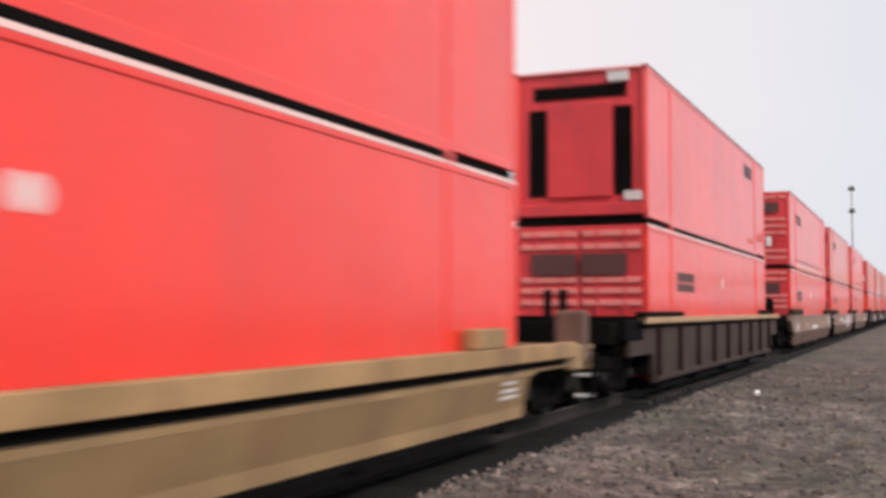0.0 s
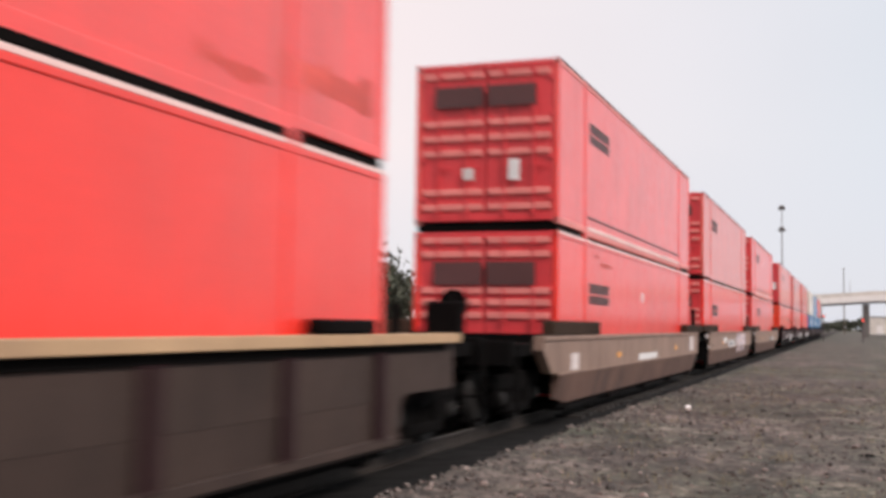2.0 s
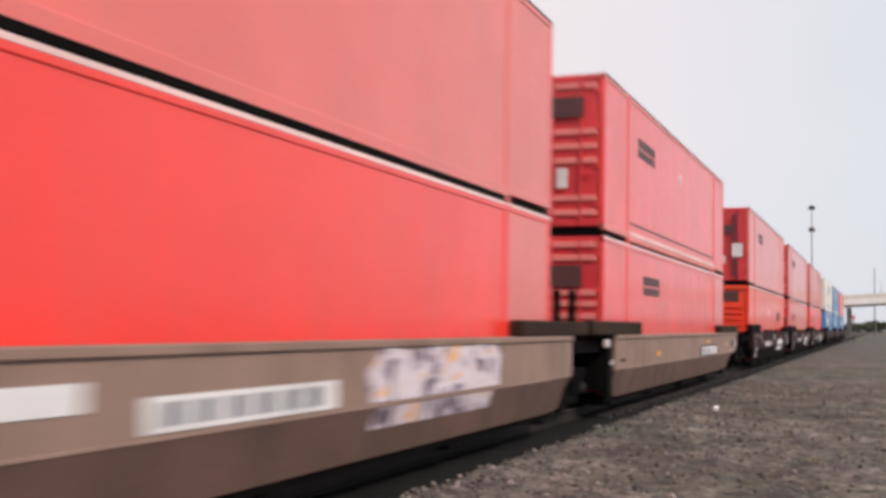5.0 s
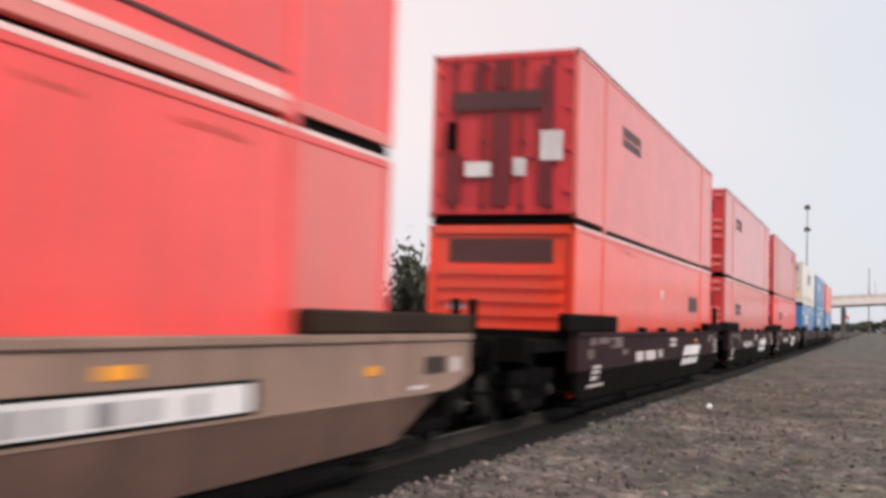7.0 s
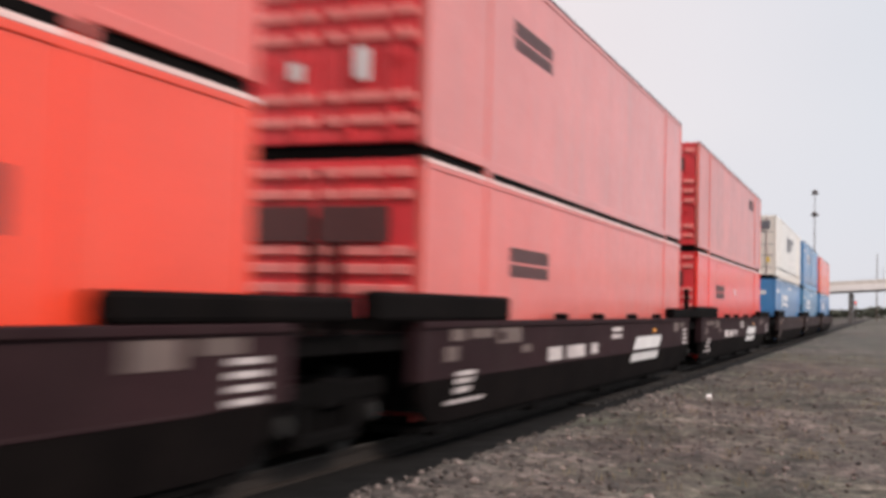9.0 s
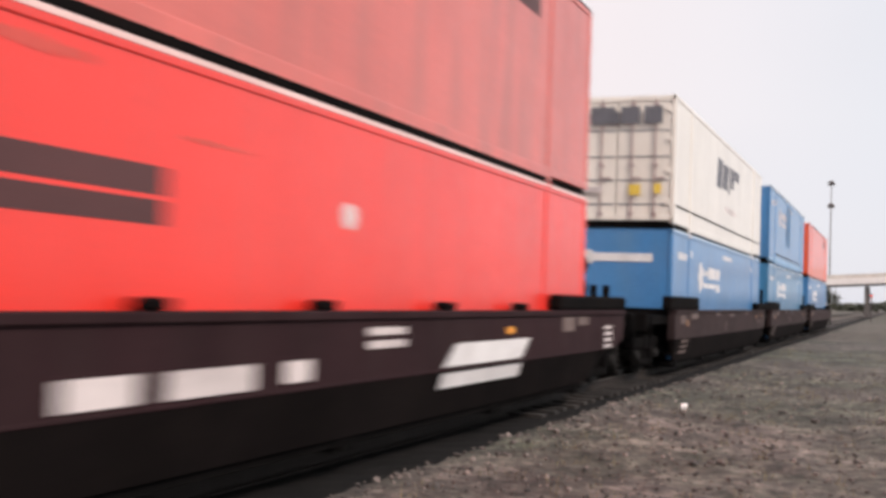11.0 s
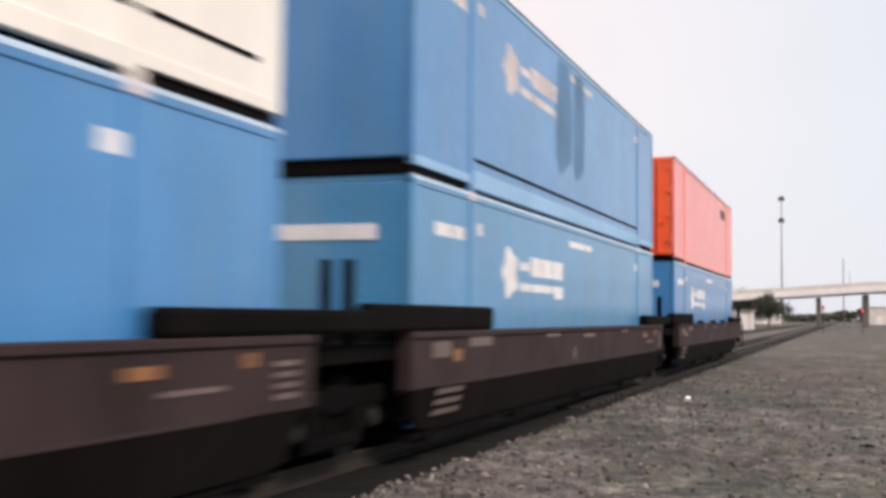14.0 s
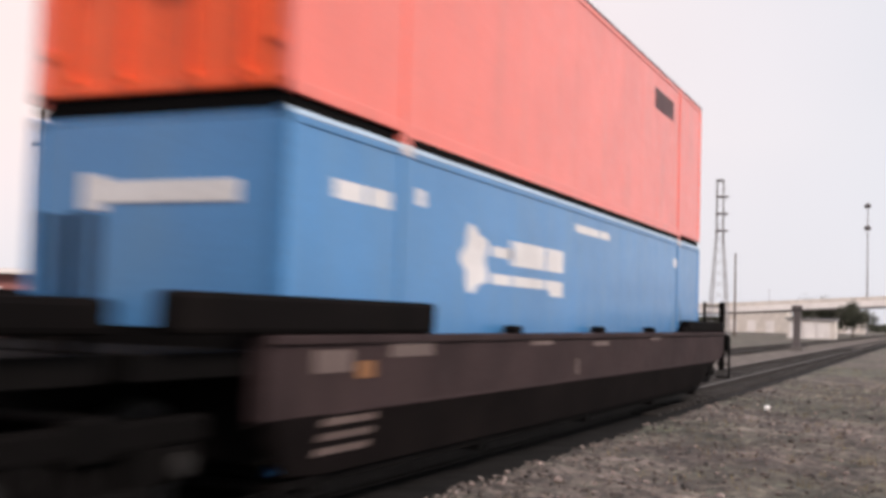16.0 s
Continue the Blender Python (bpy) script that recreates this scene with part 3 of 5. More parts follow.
for ob, spans in ((moving[-3][0], ((LENGTH - 1.94, LENGTH - 0.16),)), (moving[-1][0], ((LENGTH - 1.94, LENGTH - 0.16),))):
    for a, b in spans:
        part("end_panel", boxes((HALF - 0.016, HALF - 0.009, a, b, 0.18, HIGH - 0.12)), "faded", ob, "paler dusty end panel")
red_box(4, 1, "rosy", "doors_high", "red container with a pale bottom rail, upper of two", 3.0, light_rail=True)
red_box(5, 0, "orange", "ribbed", "orange-red container with a ribbed front wall and dark band", 0, rear_bar=True)
red_box(5, 1, "faded", "placards", "dusty red container with white placards on its doors", 3.5, disc=False)
red_box(6, 0, "faded", "doors_low", "red container with a dark side plate, lower of two", 3.0, disc=False)
red_box(6, 1, "pinkfade", "doors_high", "faded red container with a white placard on its doors", 3.0, disc=False)
red_box(7, 0, "red", "doors_low", "red container with dark lettering in a maroon well car", 3.6)
red_box(7, 1, "dusky", "doors_high", "brownish red container stacked ahead of a white one", 0, rear_bar=True, disc=False)


def smudges(k, level, *spans):
    """Rubbed dark smears on a red side, each a slim uneven patch from y0 to y1 about the height z."""
    ob = next(o for o, y, z in moving if o.name.startswith("shipping_container") and y == STACK[k] and z == (UPPER_Z if level else LOWER_Z))
    for y0, y1, z, h in spans:
        n = 9
        rim = [(y0 + (y1 - y0) * i / n, z - h * (0.25 + 0.3 * noise.noise((i * 0.9, y0, z)))) for i in range(n + 1)]
        rim += [(y0 + (y1 - y0) * i / n, z + h * (0.3 + 0.5 * noise.noise((i * 0.8, z, y0)))) for i in range(n, -1, -1)]
        part("smudge", outline_plate(HALF - 0.0128, rim, 0.002), "smudge", ob, "rubbed dark smear")


smudges(1, 1, (13.9, 15.8, 0.55, 0.5), (12.6, 13.6, 0.35, 0.25))
smudges(2, 0, (3.4, 4.5, 2.46, 0.12), (2.9, 3.2, 2.6, 0.1))
smudges(4, 0, (12.4, 13.4, 2.62, 0.10), (10.9, 11.4, 2.6, 0.08))
smudges(5, 0, (3.8, 4.7, 2.66, 0.07), (4.6, 5.5, 2.62, 0.06), (3.2, 3.5, 2.7, 0.1))
smudges(7, 0, (3.6, 4.6, 2.64, 0.12), (5.6, 6.4, 2.3, 0.06))


def blue_box(k, level, paint, label, faint=False, light_rail=False):
    ob = cargo(k, level, paint, label)
    container_shell(ob, paint, "rail_blue" if light_rail else paint, level, rail_high=0.24 if light_rail else 0.16)
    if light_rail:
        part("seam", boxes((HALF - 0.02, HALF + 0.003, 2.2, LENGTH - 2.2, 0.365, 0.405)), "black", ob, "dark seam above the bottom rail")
    end_smooth(ob, paint, [(-0.5, 0.85, 2.14, 2.32, "pale"), (-0.72, -0.48, 2.08, 2.38, "pale")])
    blue_marks(ob, faint)
    return ob


blue_box(8, 0, "blue", "blue container with a white emblem, under a white container")
blue_box(9, 0, "teal", "teal blue container with a white emblem, lower of two")
blue_box(9, 1, "blue", "blue container with grey stains, upper of two", True, True)
upper_blue = moving[-1][0]     # the last one built
for y, w in ((6.5, 1.05), (7.75, 0.8)):
    part("rain_stain", outline_plate(HALF - 0.0125, [(y, 1.0), (y + w * 0.3, 0.75), (y + w, 1.05), (y + w * 1.05, 2.0), (y + w * 0.9, 2.7), (y + w * 0.1, 2.7), (y - w * 0.05, 1.8)], 0.002), "stain", upper_blue, "grey weather stain")
blue_box(10, 0, "blue", "blue container with a white emblem, under an orange one")
part("rain_stain", outline_plate(HALF - 0.0125, [(13.4, 1.05), (14.7, 1.05), (14.25, 1.8), (14.2, 2.7), (14.0, 2.7), (13.95, 1.8)], 0.002), "stain", moving[-1][0], "grey weather stain")
red_box(10, 1, "salmon", "box", "orange container stacked on a blue one at the train's end", 0, rear_bar=True, disc=False)


def white_box():
    ob = cargo(8, 1, "white", "white container with a grey slanted logo and door rods")
    container_shell(ob, "white", "white", 1, rail_high=0.16)
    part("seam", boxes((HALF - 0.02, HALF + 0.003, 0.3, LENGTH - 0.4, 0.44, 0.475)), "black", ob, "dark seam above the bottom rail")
    end_doors(ob, "white", [(0.3, 0.55, 0.66, 0.9, "yellowsign"), (0.85, 1.0, 0.7, 0.92, "yellowsign"), (-0.2, 0.05, 2.25, 2.5, "grey_ink"),
                            (-0.9, -0.3, 0.72, 0.85, "pinkpale")], rod_mat="rod", seams=(0.45, 0.98, 1.5, 2.08))
    x = HALF - 0.016
    # plain slanted blocks stand for the logo
    for y, w, z0, z1 in ((6.0, 0.85, 1.48, 2.28), (7.02, 1.0, 1.53, 2.23), (8.2, 0.28, 1.48, 2.28), (8.65, 0.6, 1.68, 2.28), (9.4, 0.95, 1.98, 2.28)):
        s = 0.26 * (z1 - z0)
        part("logo_shape", outline_plate(x, [(y, z0), (y + w, z0), (y + w + s, z1), (y + s, z1)]), "grey_ink", ob, "dark grey slanted logo block")
    for y, w in ((7.7, 0.5), (8.3, 0.35), (8.75, 0.6), (9.45, 0.4)):
        part("logo_shape", plate(x, (y, y + w), (0.92, 1.08)), "pinkpale", ob)
    for x0, x1 in ((-0.6, -0.05), (0.08, 0.5), (0.6, 1.0)):
        part("end_marking", boxes((x0, x1, -0.048, -0.03, 2.24, 2.62)), "grey_ink", ob, "dark logo block")


white_box()


def bogie_parts(ob):
    """A two-axle bogie: side frames, springs, bolster and wheelsets."""
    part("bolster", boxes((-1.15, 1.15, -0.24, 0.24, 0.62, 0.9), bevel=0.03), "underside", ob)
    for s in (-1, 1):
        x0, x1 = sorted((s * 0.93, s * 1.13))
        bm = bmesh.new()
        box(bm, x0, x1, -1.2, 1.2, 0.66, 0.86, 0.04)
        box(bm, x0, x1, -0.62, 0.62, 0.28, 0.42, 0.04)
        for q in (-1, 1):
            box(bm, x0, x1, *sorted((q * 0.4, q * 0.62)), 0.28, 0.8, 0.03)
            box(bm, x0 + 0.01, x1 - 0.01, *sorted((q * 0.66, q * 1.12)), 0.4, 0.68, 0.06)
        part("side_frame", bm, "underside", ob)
        part("spring", tubes(*[((s * 1.03, y, 0.42), (s * 1.03, y, 0.66), 0.075) for y in (-0.2, 0.0, 0.2)], seg=10), "underside", ob)
    for y in (-0.89, 0.89):
        ws = part("wheelset", tubes(((-1.08, 0, 0), (1.08, 0, 0), 0.09), ((-0.815, 0, 0), (-0.69, 0, 0), 0.42, 0.445), ((0.69, 0, 0), (0.815, 0, 0), 0.445, 0.42), seg=26), "wheel", ob)
        for s in (-1, 1):
            x0, x1 = sorted((s * 0.818, s * 0.84))
            part("wheel_web", boxes((x0, x1, -0.3, 0.3, -0.05, 0.05), (x0 + 0.002, x1 - 0.002, -0.05, 0.05, -0.3, 0.3)), "underside", ws)
            part("bearing_cap", tubes(((s * 1.08, 0, 0), (s * 1.17, 0, 0), 0.11, 0.08), seg=14), "wheel", ws)
        ws.matrix_local = pose(0, y, 0.525)
        wheelsets.append(ws)


def bogie(y):
    ob = train_thing("bogie", y, 0.0, "steel two-axle bogie coloured dark for the shade under the train", "bogie", "bogies under the train")
    bogie_parts(ob)


def car_unit(k, paint, sill, label, front, rear, ribs=False, chord_paint=None, recess=False, dark_boxes=True, slope_paint=None):
    """One well-car unit: side sills round the well, end platforms, and couplings. front, rear: 'link' or 'coupler'."""
    ob = train_thing("well_car", STACK[k], 0.0, label, "well car", "well cars of the train")
    y0, y1 = -0.45, LENGTH + (0.35 if rear == "link" else 2.0)
    tan = paint == "tan"
    if tan:
        y0 = 0.2 if front == "link" else -1.6
        y1 += 0.3 if rear == "link" else 0.0
    if ribs or recess:
        y0, y1 = -1.9, LENGTH + 1.9
    ys = [y0, y0 + 0.12, y0 + 0.5, y0 + 1.1, y0 + 1.9] + [2.5 + i * 1.1 for i in range(11)] + [y1 - 1.9, y1 - 1.3, y1 - 0.7, y1 - 0.3, y1 - 0.1, y1]
    drop_a, drop_b = -0.2, LENGTH + 0.32
    if ribs or recess:
        ys = [y0, y0 + 0.1, drop_a - 0.12, drop_a - 0.04, drop_a, drop_a + 0.12] + [1.5 + i * 1.2 for i in range(12)]
        ys += [drop_b - 0.12, drop_b, drop_b + 0.04, drop_b + 0.12, y1 - 0.1, y1]
    ys = sorted(y for y in ys)

    def lift(y):
        if ribs or recess:
            out = max(drop_a - y, y - drop_b)
            return 0.84 if out > 0.05 else 0.78 if out > 0.03 else 0.30 + 0.4 * max(0.0, 1 + out / 0.12)
        a, b = y - y0, y1 - y
        low = 0.30 + (max(0.0, 1.25 - a) * 0.72 if tan and front == "coupler" else max(0.0, 0.55 - a) * (0.1 if tan else 0.8))
        return max(low, 0.30 + (max(0.0, 1.95 - b) * 0.34 if rear == "coupler" else max(0.0, 0.33 - b) * 1.2))
    for s in (1, -1):
        w = 1.40 if (ribs or recess) else 1.47
        prof = [(s * 1.32, sill - 0.06), (s * w, sill - 0.06), (s * w, 0.80), (s * 1.305, 0.80)]
        part("side_sill", sweep(prof, ys, lift), paint, ob)
        # slope_paint carries the shade of the sill's inward-sloping foot as a darker colour.
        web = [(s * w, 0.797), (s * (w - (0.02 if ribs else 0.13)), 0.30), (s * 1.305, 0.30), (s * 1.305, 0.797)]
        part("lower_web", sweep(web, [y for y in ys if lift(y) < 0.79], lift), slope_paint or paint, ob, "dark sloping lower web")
        cw = 1.50
        x0, x1 = sorted((s * 1.315, s * cw))
        deep = 0.11 if ribs else 0.2 if recess else 0.075
        part("top_chord", boxes((x0, x1, y0 + (0.9 if ribs else 0.0), y1, sill - deep, sill), bevel=0.012), chord_paint or paint, ob)
        if not (ribs or recess):
            x2, x3 = sorted((s * 1.375, s * 1.475))
            part("break_seam", boxes((x2, x3, y0 + 0.9, y1 - 1.2, 0.785, 0.815), bevel=0.006), paint, ob)
        if ribs or recess:
            x2, x3 = sorted((s * 1.31, s * 1.43))
            # Added dark strip: the chord's shadow band drawn as a part.
            part("chord_flange", boxes((x2, x3, y0 + 0.3, y1 - 0.3, sill - deep - 0.085, sill - deep - 0.003), bevel=0.01), "underside", ob, "dark strip painting the shade under the top chord")
        if ribs:
            part("corner_step", boxes((x2, x3, -2.3, -1.03, 1.1, 1.44), bevel=0.02), "underside", ob, "dark corner step")
            for i in range(9):
                y = 0.1 + i * 1.95
                x2, x3 = sorted((s * 1.395, s * 1.475))
                # Maroon darkens the posts: the shade on and beside them is in the colour.
                part("side_post", boxes((x2, x3, y, y + 0.16, 0.42, sill - 0.19), bevel=0.015), "maroon", ob, "side post coloured dark for its shaded face")
            x2, x3 = sorted((s * 1.31, s * 1.45))
            part("bottom_chord", boxes((x2, x3, drop_a + 0.2, drop_b - 0.2, 0.34, 0.44), bevel=0.01), paint, ob)
        if dark_boxes:
            x2, x3 = sorted((s * 1.31, s * 1.505))
            a = -1.55 if front == "link" else -1.1
            b = LENGTH + (1.55 if rear == "link" else 2.0)
            part("walkway_beam", boxes((x2, x3, a, 2.4, sill + 0.004, sill + (0.24 if tan else 0.29)), bevel=0.03 if tan else 0.045), "beam" if tan else "black", ob, "dark beam on top of the sill")
            part("walkway_beam", boxes((x2, x3, LENGTH - 1.95, b, sill + 0.004, sill + 0.22), bevel=0.03 if tan else 0.045), "beam" if tan else "black", ob, "dark beam on top of the sill")
    if tan and front == "link":
        for s in (1, -1):
            x2, x3 = sorted((s * 1.29, s * 1.42))
            part("end_post", boxes((x2, x3, -0.15, y0 - 0.003, 0.32, sill), bevel=0.02), "underside", ob, "dark end post")
        part("end_casting", boxes((1.38, 1.46, -0.42, -0.16, 1.2, 1.34), bevel=0.03), "pinkpale", ob, "pale corner casting")
        part("end_casting", boxes((1.40, 1.46, 0.02, 0.14, 0.88, 0.98), bevel=0.02), "pinkpale", ob, "pale corner casting")
        part("rust_patch", plate(1.474, (0.6, 1.05), (0.93, 0.99)), "umber", ob, "dark rust patch")
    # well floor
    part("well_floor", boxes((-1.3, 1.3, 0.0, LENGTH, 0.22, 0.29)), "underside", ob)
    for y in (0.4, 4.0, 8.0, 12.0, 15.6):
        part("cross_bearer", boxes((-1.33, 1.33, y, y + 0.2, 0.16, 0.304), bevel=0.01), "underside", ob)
    # ends
    for end, kind in ((-1, front), (1, rear)):
        base = 0.0 if end < 0 else LENGTH
        reach = 1.7 if kind == "link" else 3.05
        a, b = sorted((base + end * 0.12, base + end * reach))
        part("end_platform", boxes((-1.3, 1.3, a, b, sill - 0.3, sill - 0.12), bevel=0.015), paint if recess else "underside", ob)
        part("centre_sill", boxes((-0.34, 0.34, a, b, 0.86, sill - 0.29), bevel=0.02), "underside", ob)
        a, b = sorted((base + end * 0.06, base + end * 0.2))
        part("bulkhead", boxes((-1.3, 1.3, a, b, 0.45, sill + 0.02), bevel=0.01), "underside", ob)
        if kind == "coupler":
            a, b = sorted((base + end * 2.9, base + end * 3.08))
            part("end_sill", boxes((-1.4, 1.4, a, b, sill - 0.42, sill - 0.06), bevel=0.02), paint if recess else "underside", ob)
            a, b = sorted((base + end * 3.0, base + end * 3.66))
            bm = boxes((-0.12, 0.12, a, b, 0.84, 1.06), bevel=0.03)
            y = base + end * 3.6
            box(bm, -0.2, 0.14, y - 0.17, y + 0.17, 0.8, 1.1, 0.05)
            part("coupler", bm, "underside", ob)
            y = base + end * 3.15
            if end < 0:
                for x in (-0.75, -0.45, 0.3, 0.55):
                    part("hose_stand", tubes(((x, y + 0.3, sill - 0.2), (x, y + 0.3, sill + 0.45), 0.07), seg=10), "black", ob)
            for z in (0.35, 0.65, 0.95):
                part("step", boxes((1.16, 1.47, y - 0.24 * end - 0.02, y - 0.24 * end + 0.02, z, z + 0.04), bevel=0.006), "whitesteel" if recess else "underside", ob)
            part("step_stile", boxes((1.43, 1.47, y - 0.26 * end - 0.03, y - 0.26 * end + 0.03, 0.33, sill - 0.1), bevel=0.006), "underside", ob)
            if end > 0 and k in (1, 7, 10):
                bx, br = (1.0, 0.2) if k == 1 else (0.35, 0.26)
                y += 0.25 if k == 1 else 0.0
                bm = bmesh.new()
                tube(bm, (bx, y - 0.5, sill - 0.12), (bx, y - 0.5, sill + 0.5), 0.05)
                if k == 1:
                    box(bm, bx - 0.3, bx + 0.2, y - 0.66, y - 0.46, sill - 0.1, sill + 0.4, 0.04)
                part("brake_stand", bm, "black", ob)
                bm = bmesh.new()
                tube(bm, (bx, y - 0.42, sill + 0.36), (bx, y - 0.36, sill + 0.36), br, seg=20)
                part("brake_wheel", bm, "black", ob)
                if k == 7:
                    bm = bmesh.new()
                    tube(bm, (bx + 0.02, y - 0.62, sill + 0.78), (bx + 0.02, y - 0.36, sill + 0.78), 0.27, 0.24, 18)
                    box(bm, bx - 0.1, bx + 0.14, y - 0.58, y - 0.4, sill + 0.4, sill + 0.62, 0.03)
                    part("brake_housing", bm, "black", ob, "round black brake housing")
                    part("aerial", tubes(((bx - 0.1, y - 0.5, sill + 0.9), (bx - 0.1, y - 0.5, sill + 1.45), 0.015, 0.008), seg=6), "black", ob)
        elif end > 0:
            for x in (0.95, 1.2):
                part("hose_stand", tubes(((x, base + 1.62, sill - 0.15), (x, base + 1.62, sill + 0.72), 0.06), seg=10), "black", ob)
    return ob


def mark(ob, mat, ys, zs, slanted=0.0, name="stencil", label="white stencilled marking"):
    x = 1.474
    if slanted:
        part(name, outline_plate(x, [(ys[0], zs[0]), (ys[1] - slanted, zs[0]), (ys[1], zs[1]), (ys[0] + slanted, zs[1])]), mat, ob, label)
    else:
        part(name, plate(x, ys, zs), mat, ob, label)


def low_mark(ob, mat, ys, z0, z1, label="white stencilled marking", inset=0.0):
    """A mark on the sloping foot of the sill."""
    bm = bmesh.new()
    out = 0.006
    xz = [(1.34 - inset + (z - 0.30) * 0.26 + out, z) for z in (z0, z1)]
    inn = [(x - 0.012, z) for x, z in xz]
    v = [bm.verts.new((x, y, z)) for y in ys for x, z in (xz[0], xz[1], inn[1], inn[0])]
    for i in range(4):
        j = (i + 1) % 4
        bm.faces.new((v[i], v[j], v[4 + j], v[4 + i]))
    bm.faces.new(v[:4][::-1]); bm.faces.new(v[4:])
    bmesh.ops.recalc_face_normals(bm, faces=bm.faces)
    part("stencil", bm, mat, ob, label)


def knobs(ob, sill, ys):
    for y in ys:
        part("guide_block", boxes((1.33, 1.5, y, y + 0.26, sill + 0.003, sill + 0.09), bevel=0.03), "black", ob)


# car by car, from the first one in view to the end of the train
u = car_unit(0, "ochre", 1.17, "weathered yellow ochre well car with a deep top chord", "coupler", "coupler", recess=True, chord_paint="mustard", dark_boxes=False)
mark(u, "yellowsign", (4.5, 5.6), (0.98, 1.10), name="faded_patch", label="yellow faded patch")
for z in (0.56, 0.64, 0.73):
    low_mark(u, "pale", (15.45, 16.05 - (z - 0.56)), z, z + 0.04, inset=0.07)
part("stencil", plate(1.404, (15.4, 15.75), (0.84, 0.9)), "faint", u, "faded stencil")
part("brake_housing", boxes((0.95, 1.4, LENGTH + 2.6, LENGTH + 2.88, 0.86, 1.6), bevel=0.05), "webbrown", u, "tan brake housing on the end platform")
part("end_post", boxes((1.3, 1.42, LENGTH + 1.95, LENGTH + 2.49, 0.78, 1.12), bevel=0.02), "ochre", u)
part("end_block", boxes((1.31, 1.5, LENGTH - 1.75, LENGTH - 0.85, 1.174, 1.4), bevel=0.02), "mustard", u)
u = car_unit(1, "umber", 1.48, "brown-grey well car with upright side posts and a sand-coloured chord", "coupler", "coupler", ribs=True, chord_paint="sand", dark_boxes=False)
part("walkway_beam", boxes((1.31, 1.505, LENGTH - 1.8, LENGTH - 0.6, 1.484, 1.62), bevel=0.03), "black", u, "black beam on top of the sill")
part("walkway_beam", boxes((1.31, 1.505, -1.2, 2.2, 1.484, 1.58), bevel=0.03), "black", u, "black beam on top of the sill")

GREY = "dusty tan-grey well car unit with white stencils"
for k, f, r in ((2, "coupler", "link"), (3, "link", "link"), (4, "link", "coupler")):
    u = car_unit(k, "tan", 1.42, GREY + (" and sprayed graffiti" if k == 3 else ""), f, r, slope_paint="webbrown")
    mark(u, "amber", (4.2, 4.5), (0.96, 1.06), name="reflector", label="amber reflector")
    mark(u, "amber", *(((11.5, 11.85), (1.15, 1.24)) if k == 4 else ((12.0, 12.3), (0.98, 1.09))), name="reflector", label="amber reflector")
    if k == 2:
        mark(u, "pinkpale", (0.2, 0.75), (0.84, 1.12))
        part("number_plate_bar", plate(1.474, (6.6, 9.0), (0.84, 0.98)), "pale", u, "white plate with worn grey bars")
        mark(u, "pinkpale", (14.9, 15.7), (0.9, 1.3))
    if k == 3:
        mark(u, "pale", (4.5, 5.6), (1.02, 1.2))
        part("graffiti", outline_plate(1.474, [(9.6, 0.84), (10.3, 0.83), (13.3, 0.84), (13.35, 1.2), (13.1, 1.36), (12.2, 1.33), (11.4, 1.37), (10.6, 1.3), (9.9, 1.36), (9.5, 1.1)]),
             "graffiti", u, "lavender, white and orange sprayed graffiti")
        low_mark(u, "graffiti", (9.7, 13.1), 0.58, 0.78, "lavender, white and orange sprayed graffiti")
        part("plate_bar", plate(1.474, (6.2, 8.9), (0.84, 1.08)), "pale", u, "white plate with worn dark bars")
        for i in range(6):
            part("plate_mark", plate(1.479, (6.4 + i * 0.4, 6.6 + i * 0.4), (0.88, 1.04)), "grey_ink", u)
    if k == 4:
        part("plate_border", plate(1.474, (10.3, 13.35), (0.82, 1.09)), "black", u, "dark frame of a plate")
        part("plate_bar", plate(1.480, (10.4, 13.25), (0.85, 1.06)), "pale", u, "white plate with worn grey bars")
        for y, w in ((10.6, 0.2), (11.0, 0.16), (11.4, 0.3), (11.9, 0.16), (12.5, 0.12)):
            part("plate_mark", plate(1.486, (y, y + w), (0.87, 1.02)), "pole", u)
        mark(u, "umber", (LENGTH + 0.6, LENGTH + 1.2), (1.0, 1.18), name="rust_patch", label="dark rust patch")
        mark(u, "amber", (15.3, 15.6), (1.03, 1.12), name="reflector", label="amber reflector")
        mark(u, "pinkpale", (16.35, 16.8), (0.85, 0.89))
        mark(u, "pinkpale", (17.55, 17.8), (1.0, 1.16))

